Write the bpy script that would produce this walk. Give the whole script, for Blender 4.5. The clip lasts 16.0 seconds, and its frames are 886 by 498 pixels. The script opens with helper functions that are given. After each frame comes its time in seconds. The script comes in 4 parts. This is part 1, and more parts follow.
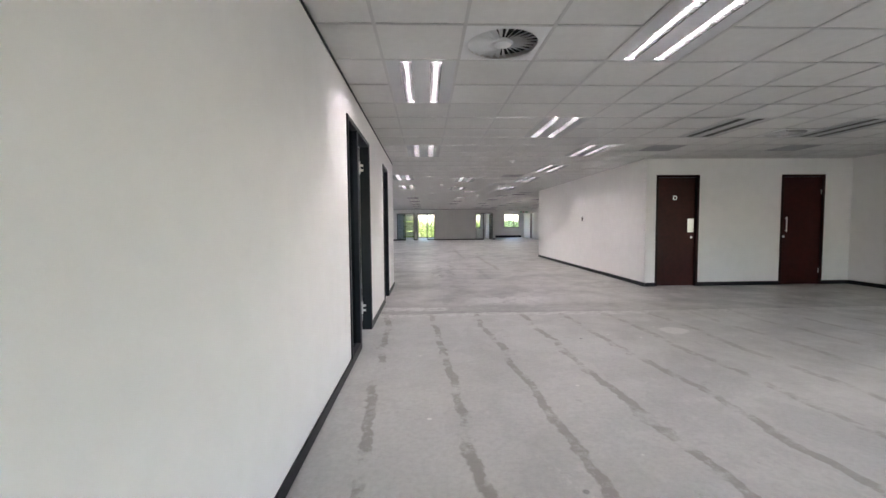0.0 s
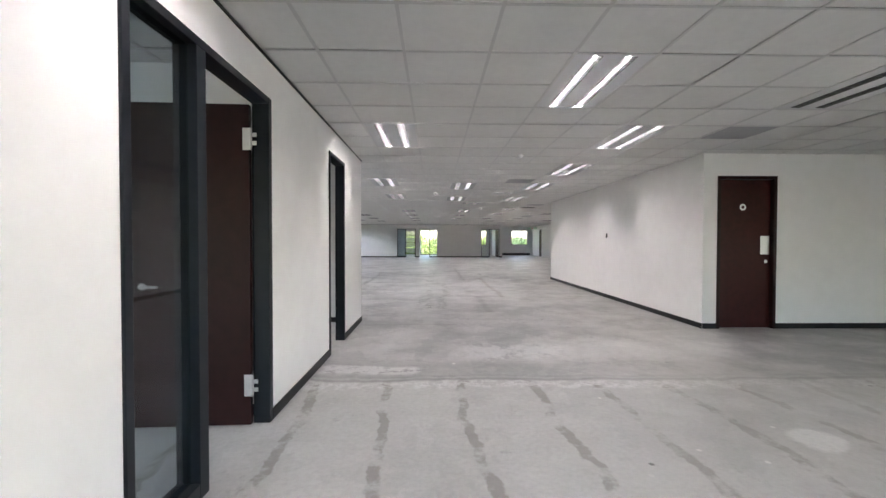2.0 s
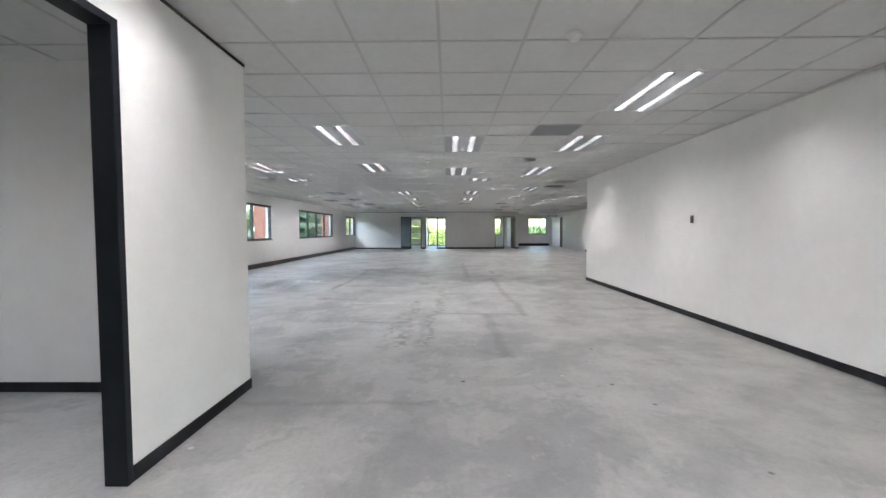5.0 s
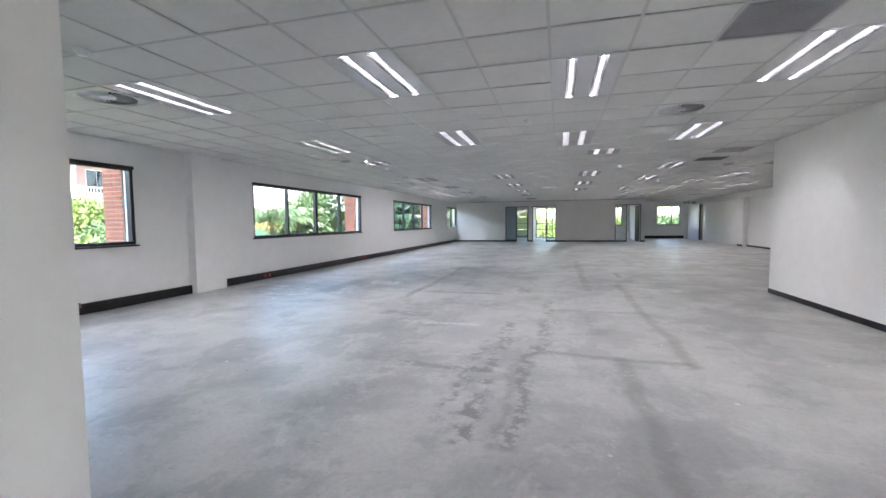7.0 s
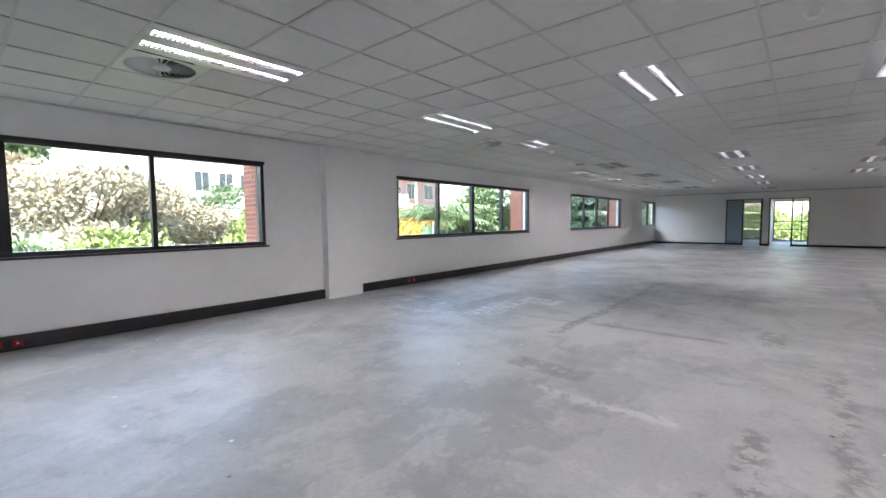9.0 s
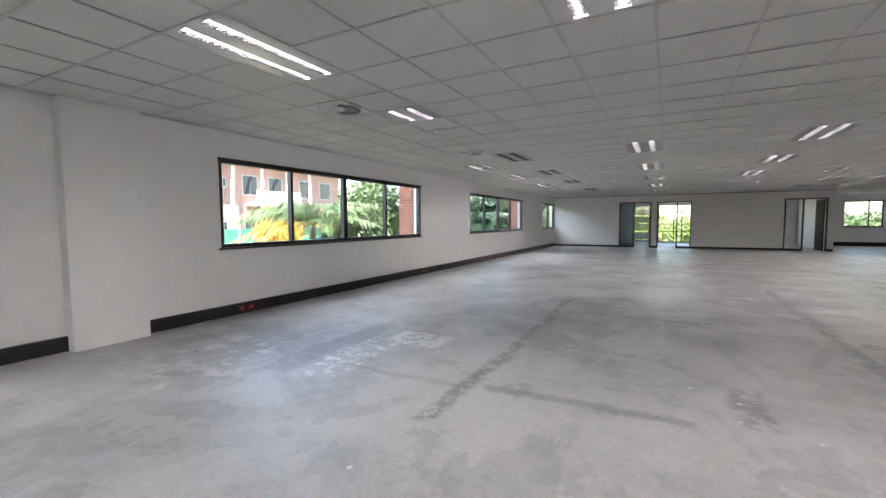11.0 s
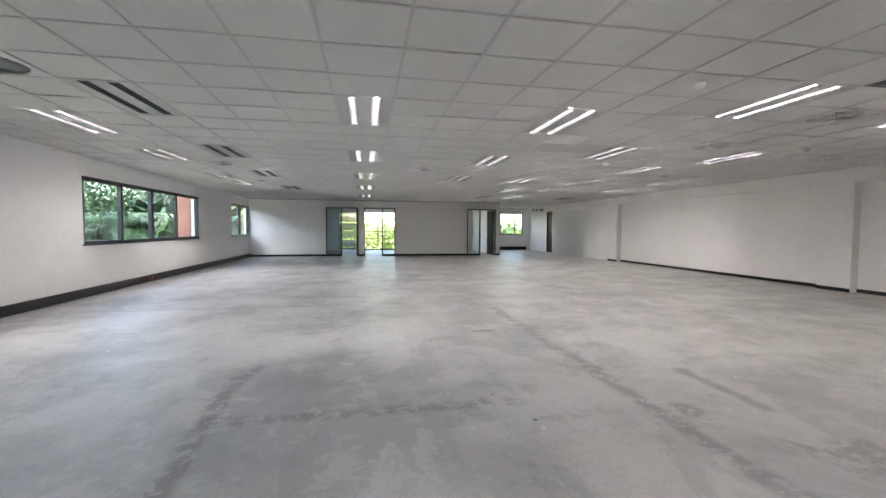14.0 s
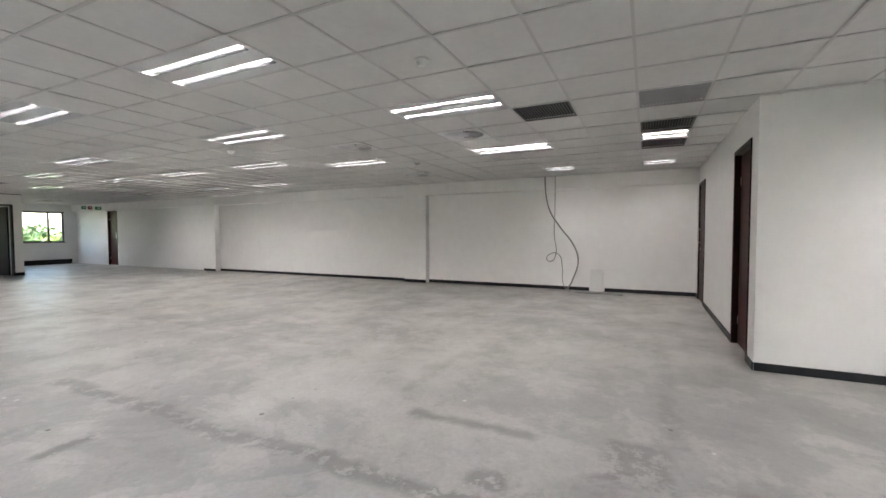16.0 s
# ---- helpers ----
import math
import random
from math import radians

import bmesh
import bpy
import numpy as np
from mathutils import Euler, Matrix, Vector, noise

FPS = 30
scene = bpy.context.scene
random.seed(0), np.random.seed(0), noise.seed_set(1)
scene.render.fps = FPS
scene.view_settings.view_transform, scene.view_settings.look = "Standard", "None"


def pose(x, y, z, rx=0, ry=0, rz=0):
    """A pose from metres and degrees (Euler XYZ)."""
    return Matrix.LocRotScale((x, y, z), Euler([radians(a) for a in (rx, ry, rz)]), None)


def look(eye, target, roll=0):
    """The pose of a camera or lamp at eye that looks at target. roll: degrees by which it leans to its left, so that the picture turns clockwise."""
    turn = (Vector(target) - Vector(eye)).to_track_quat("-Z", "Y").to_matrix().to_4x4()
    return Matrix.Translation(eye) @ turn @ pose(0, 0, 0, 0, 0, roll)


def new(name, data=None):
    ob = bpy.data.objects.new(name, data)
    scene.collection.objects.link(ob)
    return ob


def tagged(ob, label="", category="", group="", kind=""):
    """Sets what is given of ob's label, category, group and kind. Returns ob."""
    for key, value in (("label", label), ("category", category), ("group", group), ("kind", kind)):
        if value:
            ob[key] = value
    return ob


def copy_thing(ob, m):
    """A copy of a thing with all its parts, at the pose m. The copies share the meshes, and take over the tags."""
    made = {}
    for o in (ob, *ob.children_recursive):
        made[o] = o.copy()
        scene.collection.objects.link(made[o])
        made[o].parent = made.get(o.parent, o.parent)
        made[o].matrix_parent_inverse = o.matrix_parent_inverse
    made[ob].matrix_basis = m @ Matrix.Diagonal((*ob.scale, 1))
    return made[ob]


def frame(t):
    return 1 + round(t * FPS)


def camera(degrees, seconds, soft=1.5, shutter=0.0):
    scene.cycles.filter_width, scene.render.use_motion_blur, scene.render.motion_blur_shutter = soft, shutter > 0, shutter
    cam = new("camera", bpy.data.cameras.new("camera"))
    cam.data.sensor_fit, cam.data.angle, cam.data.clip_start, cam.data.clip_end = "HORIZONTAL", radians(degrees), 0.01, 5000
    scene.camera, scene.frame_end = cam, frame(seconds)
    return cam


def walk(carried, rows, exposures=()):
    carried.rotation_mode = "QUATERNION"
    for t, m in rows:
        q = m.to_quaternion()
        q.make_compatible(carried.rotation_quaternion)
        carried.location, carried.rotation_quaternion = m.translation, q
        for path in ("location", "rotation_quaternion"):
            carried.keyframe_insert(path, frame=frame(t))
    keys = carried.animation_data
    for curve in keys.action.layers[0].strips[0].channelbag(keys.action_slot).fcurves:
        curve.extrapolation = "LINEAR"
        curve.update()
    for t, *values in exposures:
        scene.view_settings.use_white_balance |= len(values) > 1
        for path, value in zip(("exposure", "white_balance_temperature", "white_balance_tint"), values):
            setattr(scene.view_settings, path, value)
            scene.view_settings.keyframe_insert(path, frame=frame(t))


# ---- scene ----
cam = camera(93.1, 16.0)
PATH = [
    (0, (0.35, 0.666, 1.37), (0.43, 2.661, 1.254), -0.5),
    (0.5, (0.454, 1.25, 1.346), (0.614, 3.242, 1.251), -0.4),
    (1, (0.594, 1.836, 1.34), (0.737, 3.829, 1.261), -0.4),
    (1.5, (0.732, 2.417, 1.361), (0.801, 4.415, 1.295), -0.2),
    (2, (0.849, 3.012, 1.362), (0.892, 5.011, 1.324), 0.1),
    (2.5, (1.021, 3.615, 1.367), (1.091, 5.613, 1.326), 0.3),
    (3, (1.126, 4.2, 1.343), (1.196, 6.198, 1.297), -0.1),
    (3.5, (1.218, 4.812, 1.329), (1.271, 6.811, 1.27), -0.2),
    (4, (1.303, 5.4, 1.326), (1.313, 7.399, 1.258), -0.2),
    (4.2, (1.303, 5.661, 1.315), (1.301, 7.66, 1.249), -0.2),
    (6.3, (1.36, 8.155, 1.387), (1.219, 10.146, 1.257), -0.1),
    (6.5, (1.367, 8.412, 1.368), (1.132, 10.395, 1.243), -0.2),
    (7, (1.33, 9.031, 1.336), (0.798, 10.954, 1.211), -0.6),
    (7.3, (1.301, 9.411, 1.324), (0.571, 11.269, 1.206), -0.4),
    (7.5, (1.257, 9.612, 1.322), (0.393, 11.411, 1.196), -0.3),
    (8, (1.173, 10.166, 1.366), (0.009, 11.787, 1.236), -0.5),
    (8.2, (1.152, 10.388, 1.364), (-0.131, 11.917, 1.234), -0.7),
    (10.3, (0.312, 12.774, 1.42), (-0.991, 14.285, 1.285), -0.4),
    (10.5, (0.25, 13.003, 1.42), (-0.949, 14.599, 1.291), -0.3),
    (11, (0.119, 13.567, 1.383), (-0.824, 15.326, 1.255), -0.3),
    (11.5, (0.048, 14.131, 1.359), (-0.671, 15.992, 1.218), -0.2),
    (12, (-0.08, 14.721, 1.368), (-0.582, 16.651, 1.228), -0.2),
    (12.5, (-0.131, 15.277, 1.386), (-0.439, 17.25, 1.262), 0.0),
    (13, (-0.217, 15.84, 1.402), (-0.277, 17.837, 1.31), -0.5),
    (13.5, (-0.251, 16.427, 1.354), (-0.124, 18.42, 1.258), 0.2),
    (14, (-0.274, 16.99, 1.356), (0.084, 18.955, 1.26), 0.3),
    (14.5, (-0.289, 17.506, 1.348), (0.425, 19.371, 1.233), -0.0),
    (15, (-0.274, 17.998, 1.366), (0.793, 19.685, 1.233), -0.2),
    (15.4, (-0.24, 18.405, 1.388), (1.123, 19.86, 1.239), -1.7),
    (15.5, (-0.223, 18.503, 1.39), (1.224, 19.879, 1.283), -0.5),
    (15.7, (-0.17, 18.674, 1.393), (1.425, 19.877, 1.3), -0.5),
    (15.9, (-0.113, 18.844, 1.397), (1.624, 19.832, 1.299), -0.6),
    (16, (-0.082, 18.933, 1.398), (1.718, 19.802, 1.319), -0.2),
]
walk(cam, [(t, look(eye, target, roll)) for t, eye, target, roll in PATH],
     exposures=[(0, 3.2, 6600, 18), (2, 3.35, 6550, 15), (3, 3.42, 6450, 12), (4, 3.35, 6400, 10), (7, 3.3, 6150, 12), (8, 3.0, 6150, 14), (10.5, 2.97, 6600, 13), (12.5, 3.2, 6600, 13), (14.5, 3.4, 6600, 11), (16, 3.4, 6600, 10)])

# ---- light ----
world = bpy.data.worlds.new("sky")
scene.world = world
world.use_nodes = True
wn = world.node_tree.nodes
sky = wn.new("ShaderNodeTexSky")
sky.sky_type = "NISHITA"
sky.sun_disc = False
sky.sun_elevation = radians(48)
sky.sun_rotation = radians(250)
sky.air_density, sky.dust_density = 1.2, 1.2
wn["Background"].inputs["Strength"].default_value = 0.15
world.node_tree.links.new(sky.outputs[0], wn["Background"].inputs[0])
sun = new("sun", bpy.data.lights.new("sun", "SUN"))
sun.data.energy, sun.data.angle, sun.data.color = 4.0, radians(0.6), (1.0, 0.95, 0.87)
sun.matrix_world = look((0, 0, 30), (-14, 20, 0))
TUBE = 18.5


# ---- materials ----
def material(name, color=(0.8, 0.8, 0.8), rough=0.5, metal=0.0, vary=0.0, scale=8.0, bump=0.0, bump_scale=60.0, island=0.0):
    """A Principled material; vary: mottling at two scales, bump: fine relief."""
    m = bpy.data.materials.new(name)
    m.use_nodes = True
    n, l = m.node_tree.nodes, m.node_tree.links
    b = n["Principled BSDF"]
    b.inputs["Base Color"].default_value = (*color, 1)
    b.inputs["Roughness"].default_value = rough
    b.inputs["Metallic"].default_value = metal
    co = n.new("ShaderNodeTexCoord").outputs["Object"]
    if vary:
        big, fine = n.new("ShaderNodeTexNoise"), n.new("ShaderNodeTexNoise")
        for node, s in ((big, scale * 0.15), (fine, scale)):
            node.inputs["Scale"].default_value, node.inputs["Detail"].default_value = s, 5
            l.new(co, node.inputs["Vector"])
        add = n.new("ShaderNodeMath")
        add.operation = "ADD"
        l.new(big.outputs["Fac"], add.inputs[0])
        l.new(fine.outputs["Fac"], add.inputs[1])
        value = add.outputs[0]
        if island:
            geo, mul, add2 = n.new("ShaderNodeNewGeometry"), n.new("ShaderNodeMath"), n.new("ShaderNodeMath")
            mul.operation, add2.operation = "MULTIPLY", "ADD"
            mul.inputs[1].default_value = island
            l.new(geo.outputs["Random Per Island"], mul.inputs[0])
            l.new(mul.outputs[0], add2.inputs[0])
            l.new(value, add2.inputs[1])
            value = add2.outputs[0]
        mp = n.new("ShaderNodeMapRange")
        mp.inputs["From Min"].default_value, mp.inputs["From Max"].default_value = 0.6, 1.4 + island
        mp.inputs["To Min"].default_value, mp.inputs["To Max"].default_value = 1 - vary, 1 + vary
        l.new(value, mp.inputs["Value"])
        mix = n.new("ShaderNodeVectorMath")
        mix.operation = "SCALE"
        mix.inputs[0].default_value = color
        l.new(mp.outputs[0], mix.inputs["Scale"])
        l.new(mix.outputs[0], b.inputs["Base Color"])
    if bump:
        tex, bp = n.new("ShaderNodeTexNoise"), n.new("ShaderNodeBump")
        tex.inputs["Scale"].default_value, tex.inputs["Detail"].default_value = bump_scale, 4
        l.new(co, tex.inputs["Vector"])
        bp.inputs["Strength"].default_value, bp.inputs["Distance"].default_value = bump, 0.004
        l.new(tex.outputs["Fac"], bp.inputs["Height"])
        l.new(bp.outputs[0], b.inputs["Normal"])
    return m


def glass_material(name, tint):
    m = bpy.data.materials.new(name)
    m.use_nodes = True
    n, l = m.node_tree.nodes, m.node_tree.links
    n.remove(n["Principled BSDF"])
    tr, gl, mx, lw = (n.new("ShaderNodeBsdf" + k) if k in ("Transparent", "Glossy") else n.new("ShaderNode" + k) for k in ("Transparent", "Glossy", "MixShader", "LayerWeight"))
    power, fr = n.new("ShaderNodeMath"), n.new("ShaderNodeMapRange")
    power.operation = "POWER"
    power.inputs[1].default_value = 5.0
    lw.inputs["Blend"].default_value = 0.5
    fr.inputs["To Min"].default_value, fr.inputs["To Max"].default_value = 0.03, 0.9
    l.new(lw.outputs["Facing"], power.inputs[0])
    l.new(power.outputs[0], fr.inputs["Value"])
    tr.inputs["Color"].default_value = (*tint, 1)
    gl.inputs["Roughness"].default_value = 0.02
    l.new(fr.outputs[0], mx.inputs[0])
    l.new(tr.outputs[0], mx.inputs[1])
    l.new(gl.outputs[0], mx.inputs[2])
    l.new(mx.outputs[0], n["Material Output"].inputs["Surface"])
    return m


def emitter(name, color, strength):
    m = bpy.data.materials.new(name)
    m.use_nodes = True
    b = m.node_tree.nodes["Principled BSDF"]
    b.inputs["Base Color"].default_value = (*color, 1)
    b.inputs["Emission Color"].default_value = (*color, 1)
    b.inputs["Emission Strength"].default_value = strength
    return m


M_WALL = material("white wall paint", (0.86, 0.85, 0.835), 0.55, vary=0.035, scale=5, bump=0.12, bump_scale=140)
M_TILE = material("mineral ceiling tile", (0.66, 0.66, 0.645), 0.9, vary=0.06, scale=14, bump=0.5, bump_scale=260, island=0.12)
M_TEE = material("white steel ceiling tee", (0.5, 0.5, 0.49), 0.3, vary=0.04, scale=10)
M_SHADOWGAP = material("black shadow gap trim", (0.02, 0.02, 0.022), 0.6)
M_BASE = material("charcoal skirting paint", (0.02, 0.021, 0.024), 0.5, vary=0.25, scale=9)
M_TRUNK = material("black power skirting", (0.012, 0.011, 0.012), 0.35, vary=0.3, scale=9)
M_ALU = material("black window aluminium", (0.02, 0.021, 0.024), 0.35, vary=0.2, scale=7)
M_FRAME = material("dark grey door frame enamel", (0.011, 0.014, 0.018), 0.4, vary=0.15, scale=7)
M_MAHOG = material("mahogany veneer", (0.04, 0.005, 0.004), 0.42, vary=0.35, scale=12)
# frame colour; on open leaves it also paints in the shade of the room
M_MAHOGF = material("dark mahogany frame and shaded leaf", (0.018, 0.004, 0.004), 0.42, vary=0.3, scale=12)
for m_ in (M_MAHOG, M_MAHOGF, M_FRAME, M_BASE):
    m_.node_tree.nodes["Principled BSDF"].inputs["Specular IOR Level"].default_value = 0.2
M_STEEL = material("brushed steel", (0.62, 0.61, 0.6), 0.3, 1.0, vary=0.08, scale=40)
M_WHITE = material("white plastic", (0.78, 0.78, 0.77), 0.4, vary=0.03, scale=10)
M_LUM = material("white luminaire enamel", (0.72, 0.73, 0.75), 0.22, vary=0.03, scale=6)
# near-black base colour stands in for how dim louvre fins look at grazing angles
M_LOUVRE = material("darkened satin aluminium louvre", (0.05, 0.05, 0.052), 0.3)
M_TUBE = emitter("lit fluorescent tube", (1.0, 0.935, 0.945), TUBE)
M_TUBEOFF = material("unlit fluorescent tube", (0.8, 0.8, 0.8), 0.25)
M_DIFF = material("grey diffuser steel", (0.7, 0.71, 0.72), 0.4, vary=0.05, scale=9)
# near-black colour stands in for the unlit depth of ceiling openings
M_DARK = material("dark void", (0.015, 0.015, 0.016), 0.8)
M_GRILLE = material("dark grey return grille", (0.11, 0.11, 0.115), 0.6, vary=0.15, scale=30)
M_GRILLE2 = material("mid grey return tile", (0.34, 0.34, 0.36), 0.7, vary=0.06, scale=30)
M_BLACK = material("black plastic", (0.015, 0.015, 0.017), 0.4)
M_RED = material("red socket plastic", (0.3, 0.012, 0.012), 0.4)
M_GREEN = material("green sign film", (0.02, 0.3, 0.1), 0.4)
M_CABLE = material("grey cable sheath", (0.25, 0.25, 0.24), 0.5, vary=0.15, scale=30)
M_CHIP = material("raw chipboard edge", (0.32, 0.2, 0.12), 0.7, vary=0.3, scale=60)
M_MELA = material("off-white melamine", (0.7, 0.7, 0.68), 0.4, vary=0.03, scale=6)
M_TOP = material("glossy white laminate", (0.72, 0.75, 0.8), 0.12, vary=0.03, scale=6)
M_GLASS = glass_material("clear glass", (0.95, 0.97, 0.96))
M_GLASSD = glass_material("grey tinted glass", (0.72, 0.77, 0.8))
M_BRICK = material("orange facing brick", (0.40, 0.15, 0.09), 0.85, vary=0.3, scale=18, bump=0.5, bump_scale=80)
bn, bl = M_BRICK.node_tree.nodes, M_BRICK.node_tree.links
hue, oinfo, spread = bn.new("ShaderNodeHueSaturation"), bn.new("ShaderNodeObjectInfo"), bn.new("ShaderNodeMapRange")
spread.inputs["To Min"].default_value, spread.inputs["To Max"].default_value = 0.7, 1.2
bl.new(oinfo.outputs["Random"], spread.inputs["Value"])
bl.new(spread.outputs[0], hue.inputs["Value"])
bl.new(bn["Principled BSDF"].inputs["Base Color"].links[0].from_socket, hue.inputs["Color"])
bl.new(hue.outputs[0], bn["Principled BSDF"].inputs["Base Color"])
M_MORTAR = material("grey brick mortar", (0.4, 0.37, 0.33), 0.9, vary=0.15, scale=20)
M_BRICKFAR = material("pink-orange brick facade", (0.44, 0.26, 0.22), 0.85, vary=0.18, scale=9)
M_CONC = material("pale facade render", (0.62, 0.6, 0.58), 0.8, vary=0.12, scale=3)
M_ROOF = material("terracotta roof tile", (0.35, 0.17, 0.12), 0.8, vary=0.25, scale=6)
M_FARGLASS = material("dark facade glass", (0.03, 0.035, 0.045), 0.12)
M_GRASS = material("lawn and earth", (0.13, 0.125, 0.08), 0.95, vary=0.45, scale=3, bump=0.6, bump_scale=20)
M_LEAF = material("mid green leaves", (0.085, 0.135, 0.05), 0.5, vary=0.45, scale=3, island=0.9)
M_LEAFL = material("bright lime leaves", (0.19, 0.25, 0.07), 0.5, vary=0.4, scale=3, island=0.9)
M_LEAFD = material("deep green leaves", (0.018, 0.045, 0.018), 0.4, vary=0.5, scale=3, island=0.9)
M_DRY = material("dry ochre foliage", (0.29, 0.255, 0.17), 0.7, vary=0.4, scale=3, island=0.9)
M_YELLOW = material("yellow orange leaves", (0.42, 0.27, 0.05), 0.6, vary=0.4, scale=3, island=0.9)
M_BARK = material("grey brown bark", (0.16, 0.12, 0.08), 0.9, vary=0.4, scale=12, bump=0.8, bump_scale=30)
M_FENCE = material("green shade cloth", (0.06, 0.22, 0.15), 0.8, vary=0.2, scale=6)
M_BLIND = material("pale blind slat", (0.6, 0.62, 0.65), 0.4)


def floor_material():
    """Bare screed: cloudy patches, scrape marks, glue streaks, filled joints and pale filler splashes."""
    m = material("bare concrete screed", (0.4, 0.4, 0.39), 0.5)
    n, l = m.node_tree.nodes, m.node_tree.links
    b = n["Principled BSDF"]
    co = n.new("ShaderNodeTexCoord").outputs["Object"]

    def noise_of(scale, detail=6.0, rough=0.6, stretch=None, distort=0.0):
        t = n.new("ShaderNodeTexNoise")
        t.inputs["Scale"].default_value, t.inputs["Detail"].default_value, t.inputs["Roughness"].default_value = scale, detail, rough
        t.inputs["Distortion"].default_value = distort
        if stretch:
            mp = n.new("ShaderNodeMapping")
            mp.inputs["Scale"].default_value = stretch
            l.new(co, mp.inputs[0])
            l.new(mp.outputs[0], t.inputs["Vector"])
        else:
            l.new(co, t.inputs["Vector"])
        return t.outputs["Fac"]

    def math(op, a, c=0.0):
        k = n.new("ShaderNodeMath")
        k.operation = op
        for i, v in enumerate((a, c)):
            if isinstance(v, (int, float)):
                k.inputs[i].default_value = v
            else:
                l.new(v, k.inputs[i])
        return k.outputs[0]

    def step(v, lo, hi, out0=0.0, out1=1.0):
        k = n.new("ShaderNodeMapRange")
        k.interpolation_type = "SMOOTHSTEP"
        for key, x in (("From Min", lo), ("From Max", hi), ("To Min", out0), ("To Max", out1)):
            k.inputs[key].default_value = x
        l.new(v, k.inputs["Value"])
        return k.outputs[0]

    def blend(fac, a, c):
        k = n.new("ShaderNodeMix")
        k.data_type = "RGBA"
        l.new(fac, k.inputs[0])
        for i, v in ((6, a), (7, c)):
            if isinstance(v, tuple):
                k.inputs[i].default_value = (*v, 1)
            else:
                l.new(v, k.inputs[i])
        return k.outputs[2]

    xyz = n.new("ShaderNodeSeparateXYZ")
    l.new(co, xyz.inputs[0])
    wob = math("MULTIPLY", math("SUBTRACT", noise_of(0.9, 5), 0.5), 0.36)
    wob2 = math("MULTIPLY", math("SUBTRACT", noise_of(7, 4), 0.5), 0.10)
    X = math("ADD", math("ADD", xyz.outputs[0], wob), wob2)
    Y = math("ADD", math("ADD", xyz.outputs[1], math("MULTIPLY", math("SUBTRACT", noise_of(1.1, 3), 0.5), 0.25)), wob2)
    cloud = noise_of(0.42, 9, 0.66, distort=0.15)
    mid = noise_of(1.5, 10, 0.7, distort=0.12)
    fine = noise_of(26, 6, 0.7)
    col = blend(step(cloud, 0.40, 0.60), (0.34, 0.342, 0.338), (0.5, 0.495, 0.478))
    patch = noise_of(0.8, 7, 0.62, (1.0, 0.7, 1.0), 0.5)
    col = blend(step(patch, 0.53, 0.56, 0, 0.38), col, (0.56, 0.555, 0.54))
    col = blend(step(patch, 0.45, 0.42, 0, 0.36), col, (0.27, 0.27, 0.266))
    col = blend(step(mid, 0.54, 0.60, 0, 0.4), col, (0.54, 0.53, 0.505))
    col = blend(step(mid, 0.44, 0.38, 0, 0.4), col, (0.27, 0.27, 0.265))
    brush = noise_of(3.0, 8, 0.74, (1.0, 0.25, 1.0), 0.1)
    col = blend(step(brush, 0.56, 0.74, 0, 0.35), col, (0.27, 0.265, 0.25))
    front = step(xyz.outputs[1], 7.02, 7.12, 1.0, 0.0)
    col = blend(math("MULTIPLY", front, 0.5), col, (0.525, 0.53, 0.498))
    # glue streaks left by the old carpet in the front bay
    row = math("ADD", X, math("MULTIPLY", xyz.outputs[1], 0.05))
    cell = math("ABSOLUTE", math("SUBTRACT", math("FRACT", math("DIVIDE", math("ADD", row, 20.02), 0.66)), 0.5))
    worn = step(noise_of(1.9, 9, 0.72), 0.42, 0.54)
    streak = math("MULTIPLY", math("MULTIPLY", step(cell, 0.045, 0.075, 1, 0), worn), front)
    col = blend(math("MULTIPLY", streak, 0.6), col, (0.17, 0.145, 0.115))

    def band(x0, x1, y0, y1, strength, tint, ragged=0.45):
        nonlocal col
        s = 0.22 if min(x1 - x0, y1 - y0) > 0.5 else 0.045
        f = math("MULTIPLY", math("MULTIPLY", step(X, x0 - s, x0 + s), step(X, x1 - s, x1 + s, 1, 0)), math("MULTIPLY", step(Y, y0 - s, y0 + s), step(Y, y1 - s, y1 + s, 1, 0)))
        f = math("MULTIPLY", f, step(noise_of(7.5 if s < 0.1 else 3.6, 9, 0.72), ragged, ragged + 0.09, 0, strength * 0.85))
        col = blend(f, col, tint)

    DK, LT, BR = (0.15, 0.147, 0.138), (0.74, 0.74, 0.72), (0.2, 0.165, 0.13)
